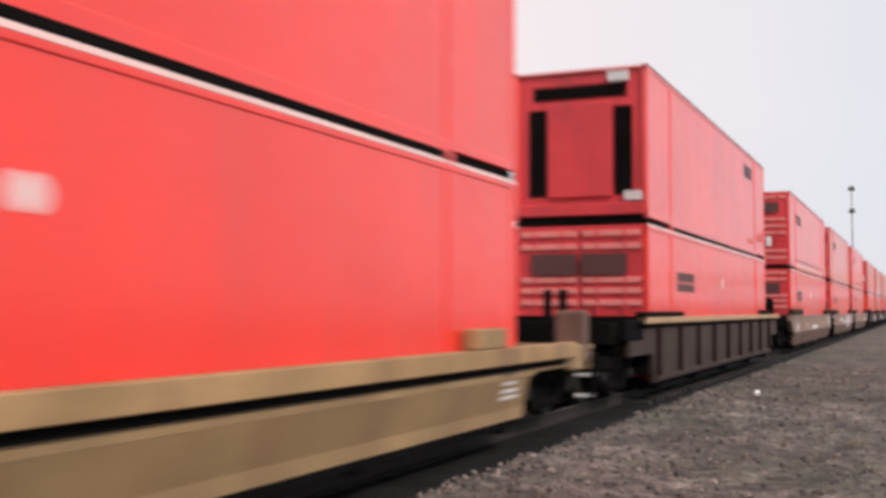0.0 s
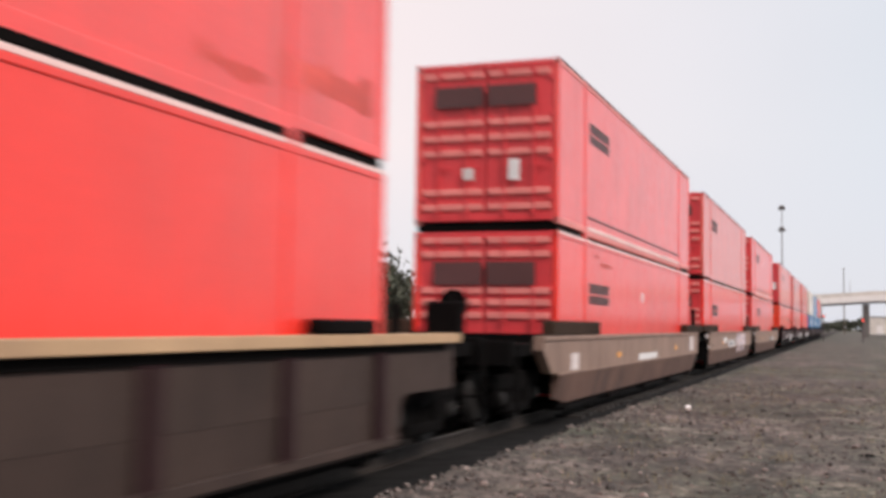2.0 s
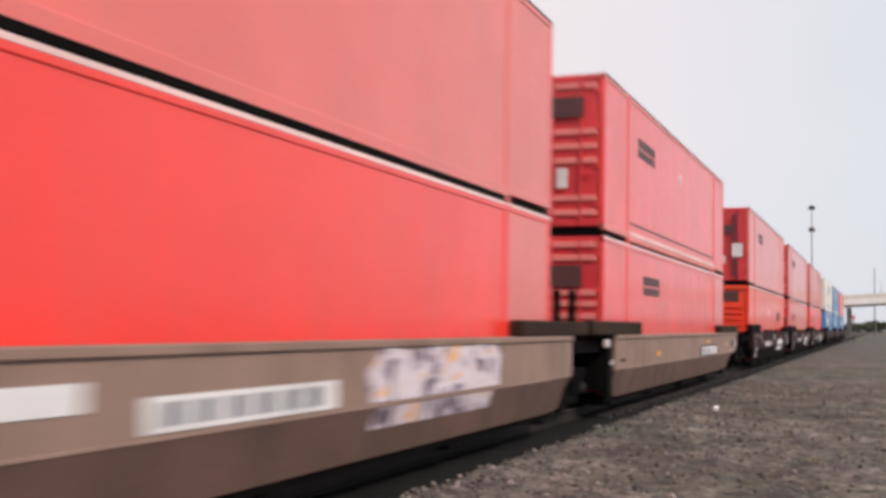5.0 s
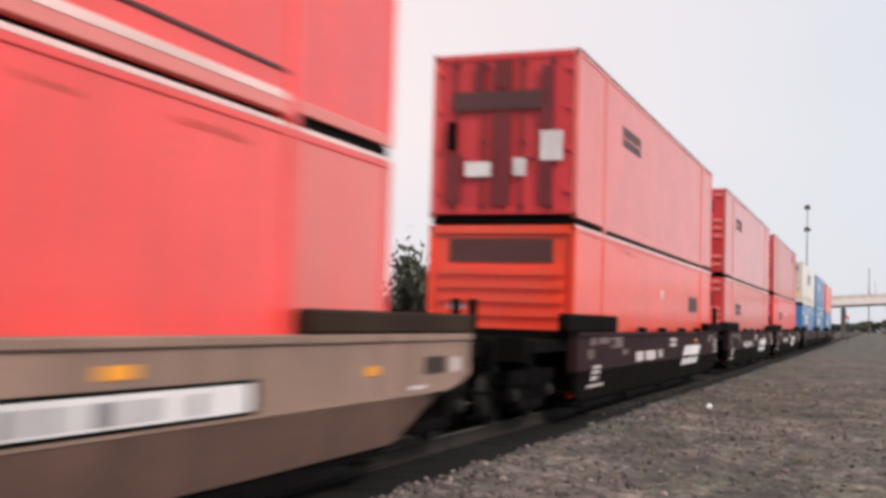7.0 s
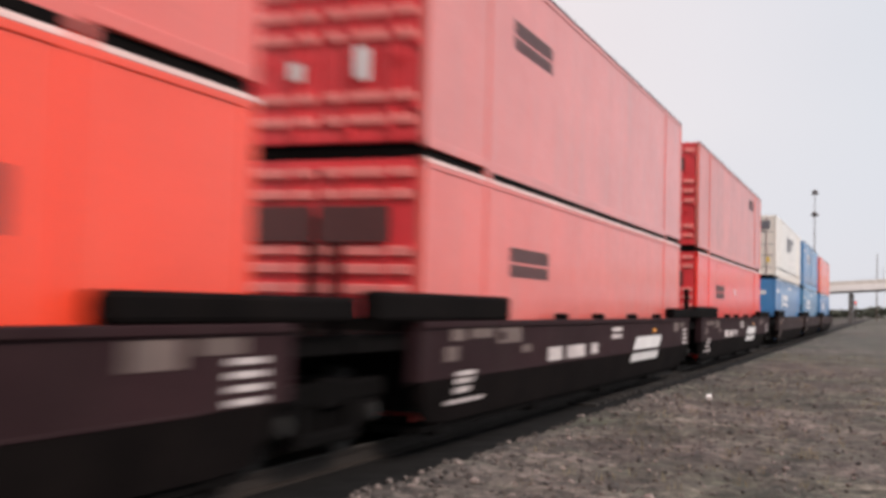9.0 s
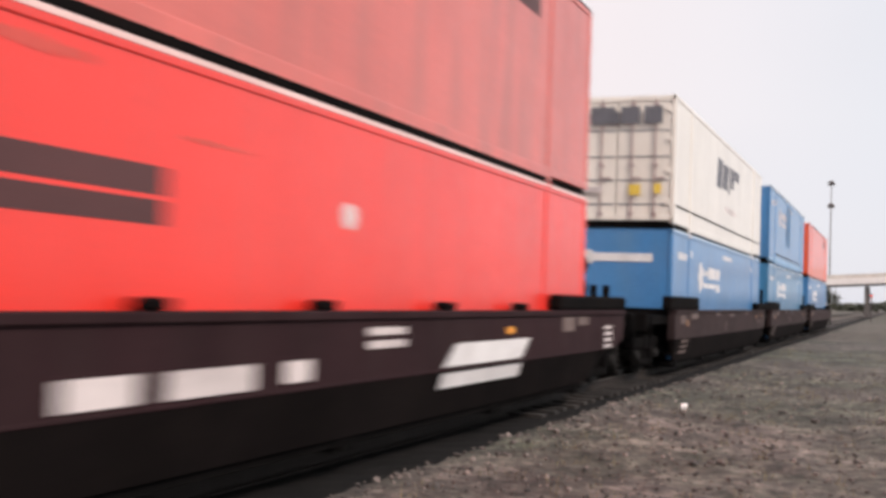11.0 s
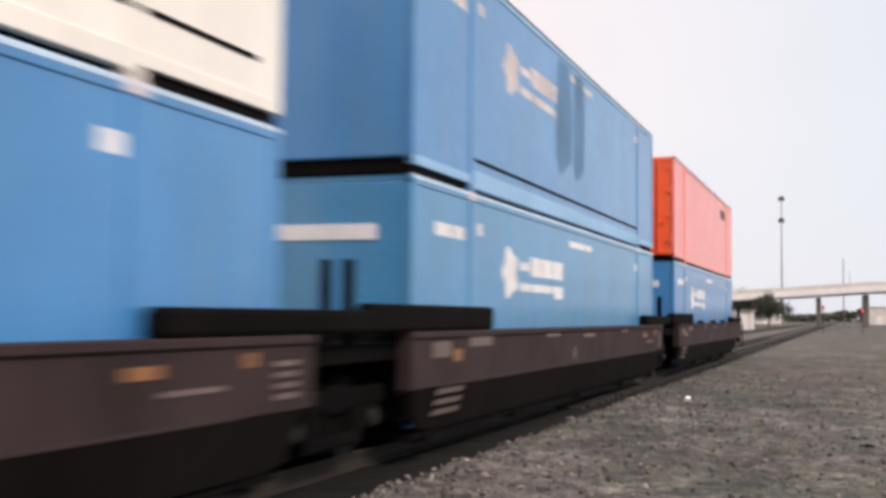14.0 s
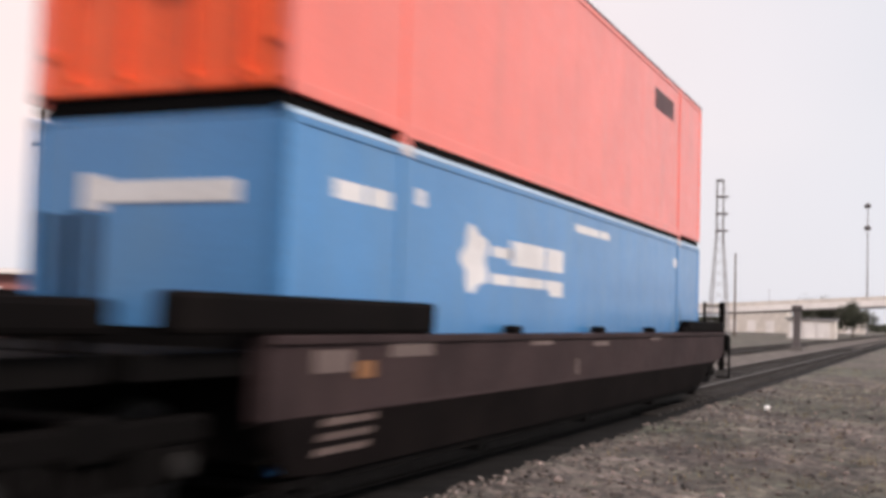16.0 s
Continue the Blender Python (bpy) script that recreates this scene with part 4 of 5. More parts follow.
for k, f, r in ((5, "coupler", "link"), (6, "link", "link"), (7, "link", "coupler")):
    u = car_unit(k, "maroon", 1.42, "dark maroon well car unit with white stencilled markings", f, r, slope_paint="web_shade")
    for ys, zs in (((0.42, 0.85), (1.2, 1.33)), ((1.05, 1.8), (1.22, 1.33)), ((2.0, 2.95), (1.14, 1.33)), ((0.25, 0.65), (0.98, 1.14)), ((0.6, 1.2), (0.81, 0.86)), ((4.25, 4.95), (0.84, 1.03)), ((5.25, 6.3), (0.84, 1.03)),
                   ((6.75, 7.15), (0.86, 1.03)), ((8.2, 9.0), (1.2, 1.27)), ((8.2, 9.0), (1.08, 1.15)), ((14.4, 15.0), (1.12, 1.32)), ((15.2, 15.8), (1.2, 1.32))):
        mark(u, "pinkpale" if 4 < ys[0] < 14 or ys == (0.6, 1.2) else "faint", ys, zs)
    part("stencil", plate(1.479, (2.08, 2.3), (1.18, 1.28)), "maroon", u, "dark spot on a stencil")
    mark(u, "pale", (10.0, 12.9), (0.83, 1.07), slanted=0.35, name="logo_shape", label="white slanted logo shape")
    low_mark(u, "pale", (10.0, 12.6), 0.60, 0.76, "white slanted logo shape")
    for ys, z0, z1 in (((0.62, 1.2), 0.72, 0.78), ((0.66, 1.15), 0.61, 0.68), ((0.5, 1.7), 0.49, 0.54)):
        low_mark(u, "pinkpale", ys, z0, z1)
    far = LENGTH - 0.55 + (1.2 if r == "coupler" else 0.0)
    for z in (0.82, 0.92, 1.02, 1.12):
        mark(u, "pinkpale", (far, far + 0.5), (z, z + 0.05), name="ladder_mark", label="short white bar")
    mark(u, "amber", (12.0, 12.25), (1.14, 1.22), name="reflector", label="amber reflector")
    mark(u, "faint", (3.0, 3.4), (1.0, 1.1), name="reflector", label="dull yellow patch")
    knobs(u, 1.42, (5.0, 7.3, 10.0, 12.5))

for k, f, r in ((8, "coupler", "link"), (9, "link", "link"), (10, "link", "coupler")):
    u = car_unit(k, "brown", 1.42, "plain brown well car unit with worn stencils" + (", last of the train" if k == 10 else ""), f, r, slope_paint="web_shade")
    for ys, zs in (((0.2, 0.8), (1.12, 1.3)), ((1.5, 2.4), (1.22, 1.34)), ((5.2, 6.0), (1.28, 1.33)), ((7.8, 8.6), (1.24, 1.3)), ((7.0, 7.12), (0.88, 1.08)),
                   ((11.2, 11.9), (1.29, 1.34))):
        mark(u, "faint", ys, zs)
    for z in (0.46, 0.58, 0.7):
        low_mark(u, "faint", (0.4, 1.3), z, z + 0.06)
    mark(u, "dull_amber", (0.9, 1.2), (1.06, 1.2), name="reflector", label="dull amber reflector")
    if r == "link":
        mark(u, "dull_amber", (13.8, 14.2), (1.15, 1.24), name="reflector", label="dull amber reflector")
        mark(u, "dull_amber", (15.3, 15.5), (1.18, 1.29), name="reflector", label="dull amber reflector")
        mark(u, "faint", (14.2, 15.0), (1.02, 1.06))
        for z in (0.90, 0.99, 1.08, 1.17):
            mark(u, "faint", (15.8, 16.2), (z, z + 0.045), name="ladder_mark", label="short worn white bar")
    if k == 10:
        knobs(u, 1.42, (4.6, 8.1, 11.2, 13.9))
        part("end_ladder", tubes(((1.3, LENGTH + 2.75, 0.55), (1.3, LENGTH + 2.75, 2.1), 0.07), ((0.9, LENGTH + 2.75, 0.55), (0.9, LENGTH + 2.75, 2.1), 0.04),
                                 *[((0.9, LENGTH + 2.75, z), (1.3, LENGTH + 2.75, z), 0.02) for z in (0.8, 1.1, 1.4, 1.7, 2.0)], seg=8), "black", u)
        part("train_end_marker", boxes((-0.2, 0.25, LENGTH + 3.55, LENGTH + 3.85, 0.75, 1.5), bevel=0.03), "black", u)

for k in (0, 1, 2, 5, 8):
    bogie(STACK[k] - 1.72) if k else None
for k in (0, 1, 4, 7, 10):
    bogie(STACK[k] + LENGTH + 1.72)
for k in (2, 3, 5, 6, 8, 9):
    bogie((STACK[k] + LENGTH + STACK[k + 1]) / 2)


# ---------------------------------------------------------------- ground and track
def spread_steps(lo, hi, step, far, grow=1.25):
    a = list(np.arange(lo, hi, step))
    s, y = step, hi
    while y < far:
        a.append(y); s *= grow; y += s
    a.append(far)
    s, y, low = step, lo, []
    while y > -far:
        s *= grow; y -= s; low.append(y)
    return low[::-1] + a


def ground_height(x, y):
    if x < -4.07 and x > -13.5:
        return -0.12
    near = 1.0 if abs(x) < 14 and -3 < y < 60 else 0.0
    h = near * (0.05 * noise.noise((x * 0.45, y * 0.3, 3.0)) + 0.05 * noise.noise((x * 1.7, y * 1.7, 1.0)) + 0.028 * noise.noise((x * 5, y * 5, 5.0)))
    return h


def build_ground():
    xs = spread_steps(-5.2, 7.0, 0.13, 1600)
    ys = spread_steps(3.0, 34.0, 0.16, 1600)
    verts = [(x, y, ground_height(x, y)) for y in ys for x in xs]
    w = len(xs)
    faces = [(j * w + i, j * w + i + 1, (j + 1) * w + i + 1, (j + 1) * w + i) for j in range(len(ys) - 1) for i in range(w - 1)]
    me = bpy.data.meshes.new("ground")
    me.from_pydata(verts, [], faces)
    me.materials.append(M["ground"])
    me.shade_smooth()
    tagged(new("ground", me), "grey gravel ground with dull green patches", "ground", kind="structure")


build_ground()


def build_bed(name, x0, x1, z0, mat, label):
    xs = np.linspace(x0, x1, max(4, int((x1 - x0) / 0.25)))
    ys = list(np.arange(-60, -8, 4.0)) + list(np.arange(-8, 60, 0.3)) + list(np.arange(60, 705, 5.0))
    w = len(xs)
    verts = [(x, y, z0 + 0.025 * noise.noise((x * 3, y * 3, 0))) for y in ys for x in xs]
    faces = [(j * w + i, j * w + i + 1, (j + 1) * w + i + 1, (j + 1) * w + i) for j in range(len(ys) - 1) for i in range(w - 1)]
    me = bpy.data.meshes.new(name)
    me.from_pydata(verts, [], faces)
    me.materials.append(M[mat])
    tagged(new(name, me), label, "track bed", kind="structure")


# The shoulder's colour includes the shade below and beside the train.
build_bed("track_shoulder", -6.05, -4.0, -0.08, "bed", "dark ballast shoulder with the train's shade in its colour")
build_bed("track_bed", -13.4, -6.04, -0.07, "ballast", "grey ballast bed between the rails")


def pebble_shapes(count, rng):
    shapes = []
    for _ in range(count):
        bm = bmesh.new()
        bmesh.ops.create_icosphere(bm, subdivisions=1, radius=1.0)
        s = rng.uniform(0.6, 1.2, 3) * (1, 1, 0.7)
        v = np.array([v.co[:] for v in bm.verts])
        v = v * (1 + rng.uniform(-0.28, 0.28, (len(v), 1))) * s
        bm.verts.index_update()
        shapes.append((v, np.array([[q.index for q in f.verts] for f in bm.faces])))
        bm.free()
    return shapes


def build_stones():
    rng = np.random.default_rng(5)
    shapes = pebble_shapes(10, rng)
    vs, fs, n = [], [], 0
    for i in range(15000):
        y = 4 + 30 * rng.random() ** 2.1
        x = -4.08 + 8.8 * rng.random() ** (1.2)
        if x > 0.55 * y:
            continue
        r = 0.009 + 0.026 * rng.random() ** 3 + (0.03 if rng.random() < 0.012 else 0)
        if x < -3.4:
            r *= 1.25
        v, f = shapes[i % 10]
        a = rng.random() * 6.28
        c, s = math.cos(a), math.sin(a)
        p = np.column_stack((v[:, 0] * c - v[:, 1] * s, v[:, 0] * s + v[:, 1] * c, v[:, 2])) * r + (x, y, ground_height(x, y) + r * 0.3)
        vs.append(p); fs.append(f + n); n += len(v)
    me = bpy.data.meshes.new("gravel")
    me.from_pydata(np.concatenate(vs).tolist(), [], np.concatenate(fs).tolist())
    me.materials.append(stone_material())
    tagged(new("gravel", me), "loose grey ballast stones scattered on the ground", "gravel", kind="stuff")


def stone_material():
    m = material("loose_stone", (0.118, 0.10, 0.094), 0.85, var=0.25, scale=9, fine=40, bump=0.3, bump_scale=90)
    nt = m.node_tree
    n, l = nt.nodes.new, nt.links.new
    b = nt.nodes["Principled BSDF"]
    old = b.inputs["Base Color"].links[0].from_socket
    geo = n("ShaderNodeNewGeometry")
    r = n("ShaderNodeValToRGB")
    r.color_ramp.elements[0].color = (0.28, 0.28, 0.28, 1)
    r.color_ramp.elements[1].color = (2.6, 2.4, 2.3, 1)
    e = r.color_ramp.elements.new(0.8); e.color = (1.2, 1.15, 1.1, 1)
    l(geo.outputs["Random Per Island"], r.inputs[0])
    x = n("ShaderNodeMix"); x.data_type = "RGBA"; x.blend_type = "MULTIPLY"
    x.inputs[0].default_value = 1.0
    l(old, x.inputs[6]); l(r.outputs[0], x.inputs[7])
    l(x.outputs[2], b.inputs["Base Color"])
    return m


build_stones()


def build_weeds():
    rng = np.random.default_rng(9)
    vs, fs = [], []
    for _ in range(900):
        y = 6 + 40 * rng.random()
        x = -3.6 + 11 * rng.random()
        for _ in range(7):
            a, h = rng.random() * 6.28, 0.05 + 0.10 * rng.random()
            px, py = x + rng.normal() * 0.05, y + rng.normal() * 0.05
            z = ground_height(px, py) - 0.01
            dx, dy = math.cos(a), math.sin(a)
            n = len(vs)
            vs += [(px - dy * 0.004, py + dx * 0.004, z), (px + dy * 0.004, py - dx * 0.004, z), (px + dx * h * 0.5, py + dy * h * 0.5, z + h)]
            fs.append((n, n + 1, n + 2))
    me = bpy.data.meshes.new("weeds")
    me.from_pydata(vs, [], fs)
    me.materials.append(M["weed"])
    tagged(new("weeds", me), "sparse dry weeds growing in the gravel", "weeds", kind="stuff")


build_weeds()

RAIL_PROFILE = [(-0.07, -0.075), (0.07, -0.075), (0.07, -0.06), (0.012, -0.045), (0.012, 0.055), (0.036, 0.065), (0.036, 0.098), (-0.036, 0.098),
                (-0.036, 0.065), (-0.012, 0.055), (-0.012, -0.045), (-0.07, -0.06)]
for cx in (TRACK_X, TRACK_X - 5.2):
    track = thing("railway_track", pose(cx, 0, 0), "steel rails on weathered timber ties in ballast", "railway track", "railway tracks")
    for s in (-0.755, 0.755):
        r = part("rail", sweep([(x + s, z) for x, z in RAIL_PROFILE], [-60, 700]), "rail", track)
        part("rail_head", boxes((s - 0.03, s + 0.03, -60, 700, 0.0985, 0.102)), "railtop", r, "polished rail head")
    tie = boxes((-1.3, 1.3, -0.11, 0.11, -0.2, -0.035), bevel=0.012)
    first = part("tie", tie, "tie", track)
    first.matrix_local = pose(0, 20, 0)
    for i in range(1, 140):
        share("tie", first.data, track, pose(random.uniform(-0.03, 0.03), 20 + i * 0.55, random.uniform(-0.008, 0.008), 0, 0, random.uniform(-0.6, 0.6)))


# ---------------------------------------------------------------- beside the track
def litter():
    bm = bmesh.new()
    tube(bm, (-0.045, 0, 0.05), (0.045, 0.02, 0.055), 0.046, 0.056, 14)
    for v in bm.verts:
        v.co += Vector((noise.noise(v.co * 30), noise.noise(v.co * 30 + Vector((5, 0, 0))), 0)) * 0.008
    cup = part("paper_cup", bm, "litter")
    cup.location = (-2.88, 21.5, 0.01)
    tagged(cup, "crumpled white paper cup lying on the gravel", "paper cup")


litter()


def debris():
    for x, y, s in ((-1.75, 9.1, 0.16), (-1.35, 9.3, 0.12), (-1.2, 8.8, 0.1), (0.2, 15.0, 0.06)):
        bm = bmesh.new()
        bmesh.ops.create_icosphere(bm, subdivisions=2, radius=1)
        for v in bm.verts:
            v.co *= 1 + 0.5 * noise.noise(v.co * 1.7 + Vector((x * 9, y, 0)))
            v.co = Vector((v.co.x * 1.5, v.co.y, max(v.co.z, -0.3) * 0.35)) * s
        ob = part("clod", bm, "underside")
        ob.location = (x, y, ground_height(x, y) + 0.02)
        tagged(ob, "dark clod of earth on the gravel", "clod", "dark clods on the ground")


debris()


def ribbon(points, y0, y1, h0, h1):
    """A beam that follows a line of (x, z) points."""
    bm = bmesh.new()
    rings = [[bm.verts.new((x, y, z + h)) for y, h in ((y0, h0), (y1, h0), (y1, h1), (y0, h1))] for x, z in points]
    for a, b in zip(rings, rings[1:]):
        for i in range(4):
            bm.faces.new((a[i], a[(i + 1) % 4], b[(i + 1) % 4], b[i]))
    bm.faces.new(rings[0]); bm.faces.new(rings[-1][::-1])
    bmesh.ops.recalc_face_normals(bm, faces=bm.faces)
    return bm


def bridge():
    """An overpass across the line, whose ramp comes down beyond the tracks."""
    line = [(-130, -0.6), (-100, 0.3), (-70, 1.8), (-33, 3.85), (-4.6, 5.75), (4, 6.35), (30, 6.9), (120, 7.0)]

    def under(x):
        return float(np.interp(x, [q[0] for q in line], [q[1] for q in line]))
    ob = thing("road_bridge", pose(0, 220, 0), "pale concrete road overpass with a ramp", "bridge")
    part("deck", ribbon(line, -5.0, 5.0, 0.75, 1.05), "concrete", ob)
    for y in (-5.3, 5.0):
        part("fascia", ribbon(line, y, y + 0.3, 0.18, 1.25), "concrete", ob)
        part("parapet", ribbon(line, y + 0.04, y + 0.26, 1.37, 2.0), "shed", ob, "white concrete parapet")
    for y in (-4.5, -1.6, 1.3, 4.2):
        part("girder", ribbon(line, y, y + 0.3, 0.0, 0.746), "girder", ob)
    for x, w in ((2.9, 0.55), (-5.3, 0.35), (-48.0, 0.5), (24.0, 0.5)):
        part("pier", boxes((x - w, x + w, -4.4, 4.4, -0.3, under(x) - 0.25), bevel=0.06), "pierc", ob)
    for x in (-30, -12, 0.2, 12):
        part("deck_lamp", tubes(((x, 4.6, under(x) + 1.0), (x, 4.6, under(x) + 4.6), 0.06, 0.04), seg=8), "pole", ob)


bridge()


def relay_post():
    """A dark equipment post between the tracks."""
    ob = thing("equipment_post", pose(-8.7, 79, 0), "tall dark steel equipment post between the tracks", "equipment post")
    part("base", boxes((-0.42, 0.42, -0.42, 0.42, -0.15, 0.18), bevel=0.03), "pierc", ob)
    part("column", boxes((-0.24, 0.24, -0.24, 0.24, 0.18, 2.7), bevel=0.03), "girder", ob)
    part("cap", boxes((-0.34, 0.34, -0.3, 0.3, 2.7, 3.0), bevel=0.04), "girder", ob)


relay_post()


def high_mast(x, y, z1, z2):
    ob = thing("floodlight_mast", pose(x, y, 0), "slim tall mast with two round lamp clusters", "light mast")
    part("mast", tubes(((0, 0, -0.2), (0, 0, z1), 0.22, 0.1), seg=12), "pole", ob)
    for z in (z1, z2):
        bm = bmesh.new()
        tube(bm, (0, 0, z - 0.45), (0, 0, z + 0.1), 0.3, 0.7, 14)
        tube(bm, (0, 0, z + 0.1), (0, 0, z + 0.5), 0.7, 0.35, 14)
        for i in range(6):
            c, s = math.cos(i * 1.047), math.sin(i * 1.047)
            box(bm, c * 0.6 - 0.14, c * 0.6 + 0.14, s * 0.6 - 0.14, s * 0.6 + 0.14, z - 0.5, z - 0.1, 0.04)
        part("lamp_cluster", bm, "girder", ob)


high_mast(-14.0, 260.0, 28.5, 23.6)


def thin_pole(x, y, h, label="thin bare timber pole", arms=(), lean=0.0):
    ob = thing("utility_pole", pose(x, y, 0), label, "utility pole", "utility poles")
    part("pole", tubes(((0, 0, -0.3), (lean, 0, h), 0.17, 0.10), seg=10), "wood", ob)
    for z in arms:
        part("crossarm", boxes((lean * z / h - 0.75, lean * z / h + 0.75, -0.06, 0.06, z - 0.07, z + 0.07), bevel=0.01), "wood", ob)
        for q in (-0.65, -0.35, 0.35, 0.65):
            part("insulator", tubes(((lean * z / h + q, 0, z + 0.07), (lean * z / h + q, 0, z + 0.25), 0.05, 0.03), seg=8), "pole", ob)


thin_pole(-1.2, 300, 17.0)
thin_pole(-44.5, 78.0, 13.3)
thin_pole(-40.1, 44.7, 11.3, "leaning timber utility pole with crossarms", (9.4, 7.4, 5.6), -0.7)
thin_pole(-45.5, 47.5, 12.5, "timber utility pole with one crossarm", (10.5,), -0.5)
thin_pole(-24.4, 150.0, 11.0)


def lattice_tower(x, y, h):
    ob = thing("lattice_tower", pose(x, y, 0), "grey steel lattice tower with crossarms", "steel tower")
    for sx in (-1, 1):
        for sy in (-1, 1):
            part("leg", tubes(((sx * 1.3, sy * 1.3, -0.2), (sx * 0.42, sy * 0.42, h * 0.66), 0.09, 0.07),
                              ((sx * 0.42, sy * 0.42, h * 0.66), (sx * 0.42, sy * 0.42, h), 0.07, 0.06), seg=6), "pole", ob)
    for i in range(9):
        z = h * 0.07 + i * h * 0.072
        w0 = 1.3 - 0.88 * z / (h * 0.66)
        w1 = 1.3 - 0.88 * (z + h * 0.072) / (h * 0.66)
        part("bracing", tubes(((-w0, -w0, z), (w1, -w1, z + h * 0.072), 0.025), ((w0, w0, z), (-w1, w1, z + h * 0.072), 0.025), ((w0, -w0, z), (w1, w1, z + h * 0.072), 0.025), seg=5), "pole", ob)
    for z in (0.67, 0.78, 0.89, 0.995):
        part("crossarm", boxes((-0.55, 1.0 if z < 0.95 else 0.5, -0.45, 0.45, h * z - 0.1, h * z + 0.1), bevel=0.02), "girder", ob)


lattice_tower(-26.5, 150.0, 20.8)


def double_lamp(x, y, h):
    ob = thing("street_lamp", pose(x, y, 0, 0, 0, 34), "tall street lamp with two flat heads", "street lamp")
    part("pole", tubes(((0, 0, -0.2), (0, 0, h), 0.12, 0.06), seg=12), "pole", ob)
    part("arm", tubes(((-0.5, 0, h), (0.5, 0, h), 0.045), seg=8), "pole", ob)
    for s in (-1, 1):
        bm = bmesh.new()
        bmesh.ops.create_uvsphere(bm, u_segments=16, v_segments=8, radius=1)
        for v in bm.verts:
            v.co = Vector((s * 0.45 + v.co.x * 0.36, v.co.y * 0.2, h + 0.02 + v.co.z * 0.15))
        part("lamp_head", bm, "girder", ob)


double_lamp(-30.7, 45.7, 10.0)
double_lamp(-30.4, 59.7, 10.0)


def semaphore(x, y):
    ob = thing("semaphore_signal", pose(x, y, 0, 0, 0, 32), "white signal post with a dark level arm", "signal")
    part("post", tubes(((0, 0, -0.2), (0, 0, 5.6), 0.085, 0.07), seg=12), "whitesteel", ob)
    part("arm", boxes((0.05, 1.0, -0.03, 0.03, 5.72, 5.86), bevel=0.015), "black", ob)
    bm = bmesh.new()
    tube(bm, (-0.16, -0.1, 5.72), (-0.16, 0.1, 5.72), 0.2, seg=16)
    tube(bm, (-0.3, -0.1, 5.6), (-0.3, 0.1, 5.6), 0.09, seg=12)
    part("lamp_case", bm, "black", ob)
    part("finial", tubes(((0, 0, 5.6), (0, 0, 6.2), 0.05, 0.015), seg=8), "black", ob)
    for z in (1.2, 1.6, 2.0, 2.4, 2.8, 3.2):
        part("rung", boxes((-0.2, 0.2, 0.07, 0.1, z, z + 0.03)), "whitesteel", ob)


semaphore(-20.8, 33.7)


def hip_roof(w, d, z0, z1, ridge):
    bm = bmesh.new()
    a = [bm.verts.new(p) for p in ((-w, -d, z0), (w, -d, z0), (w, d, z0), (-w, d, z0))]
    u = [bm.verts.new(p) for p in ((-w, -d, z0 - 0.18), (w, -d, z0 - 0.18), (w, d, z0 - 0.18), (-w, d, z0 - 0.18))]
    r = [bm.verts.new((-ridge, 0, z1)), bm.verts.new((ridge, 0, z1))]
    for f in ((a[0], a[1], r[1], r[0]), (a[1], a[2], r[1]), (a[2], a[3], r[0], r[1]), (a[3], a[0], r[0]), (u[3], u[2], u[1], u[0])):
        bm.faces.new(f)
    for i in range(4):
        bm.faces.new((u[i], u[(i + 1) % 4], a[(i + 1) % 4], a[i]))
    bmesh.ops.recalc_face_normals(bm, faces=bm.faces)
    return bm


def depot():
    ob = thing("station_building", pose(-33.8, 50.0, 0, 0, 0, 30), "low station building with a dark hip roof and white-framed windows", "building")
    part("wall", boxes((-4.1, 3.3, -2.7, 2.7, -0.2, 3.95)), "stucco", ob)
    part("roof", hip_roof(5.5, 4.1, 4.05, 6.1, 1.5), "roof", ob)
    part("plinth", boxes((-4.4, 3.6, -3.1, -2.71, -0.2, 1.15), bevel=0.03), "pinkpale", ob, "pale weathered plinth")
    for i in range(5):
        x = -3.4 + i * 1.4
        w = part("window", boxes((x - 0.45, x + 0.45, -2.73, -2.704, 1.9, 3.3)), "pane", ob)
        part("window_frame", boxes((x - 0.5, x - 0.44, -2.79, -2.706, 1.85, 3.35), (x + 0.44, x + 0.5, -2.79, -2.706, 1.85, 3.35), (x - 0.439, x + 0.439, -2.788, -2.706, 3.27, 3.35),
                                   (x - 0.02, x + 0.02, -2.77, -2.732, 1.95, 3.269)), "trim", w)
        part("window_sill", boxes((x - 0.6, x + 0.6, -2.88, -2.706, 1.75, 1.849), bevel=0.01), "trim", w)
    for x in (2.5, 3.2, 3.9, 4.6, 5.1):
        part("porch_post", boxes((x - 0.09, x + 0.09, -3.75, -3.57, -0.2, 3.87), bevel=0.01), "trim", ob)
    part("porch_beam", boxes((2.2, 5.3, -3.8, -3.52, 3.5, 3.86), bevel=0.02), "roof", ob)


depot()


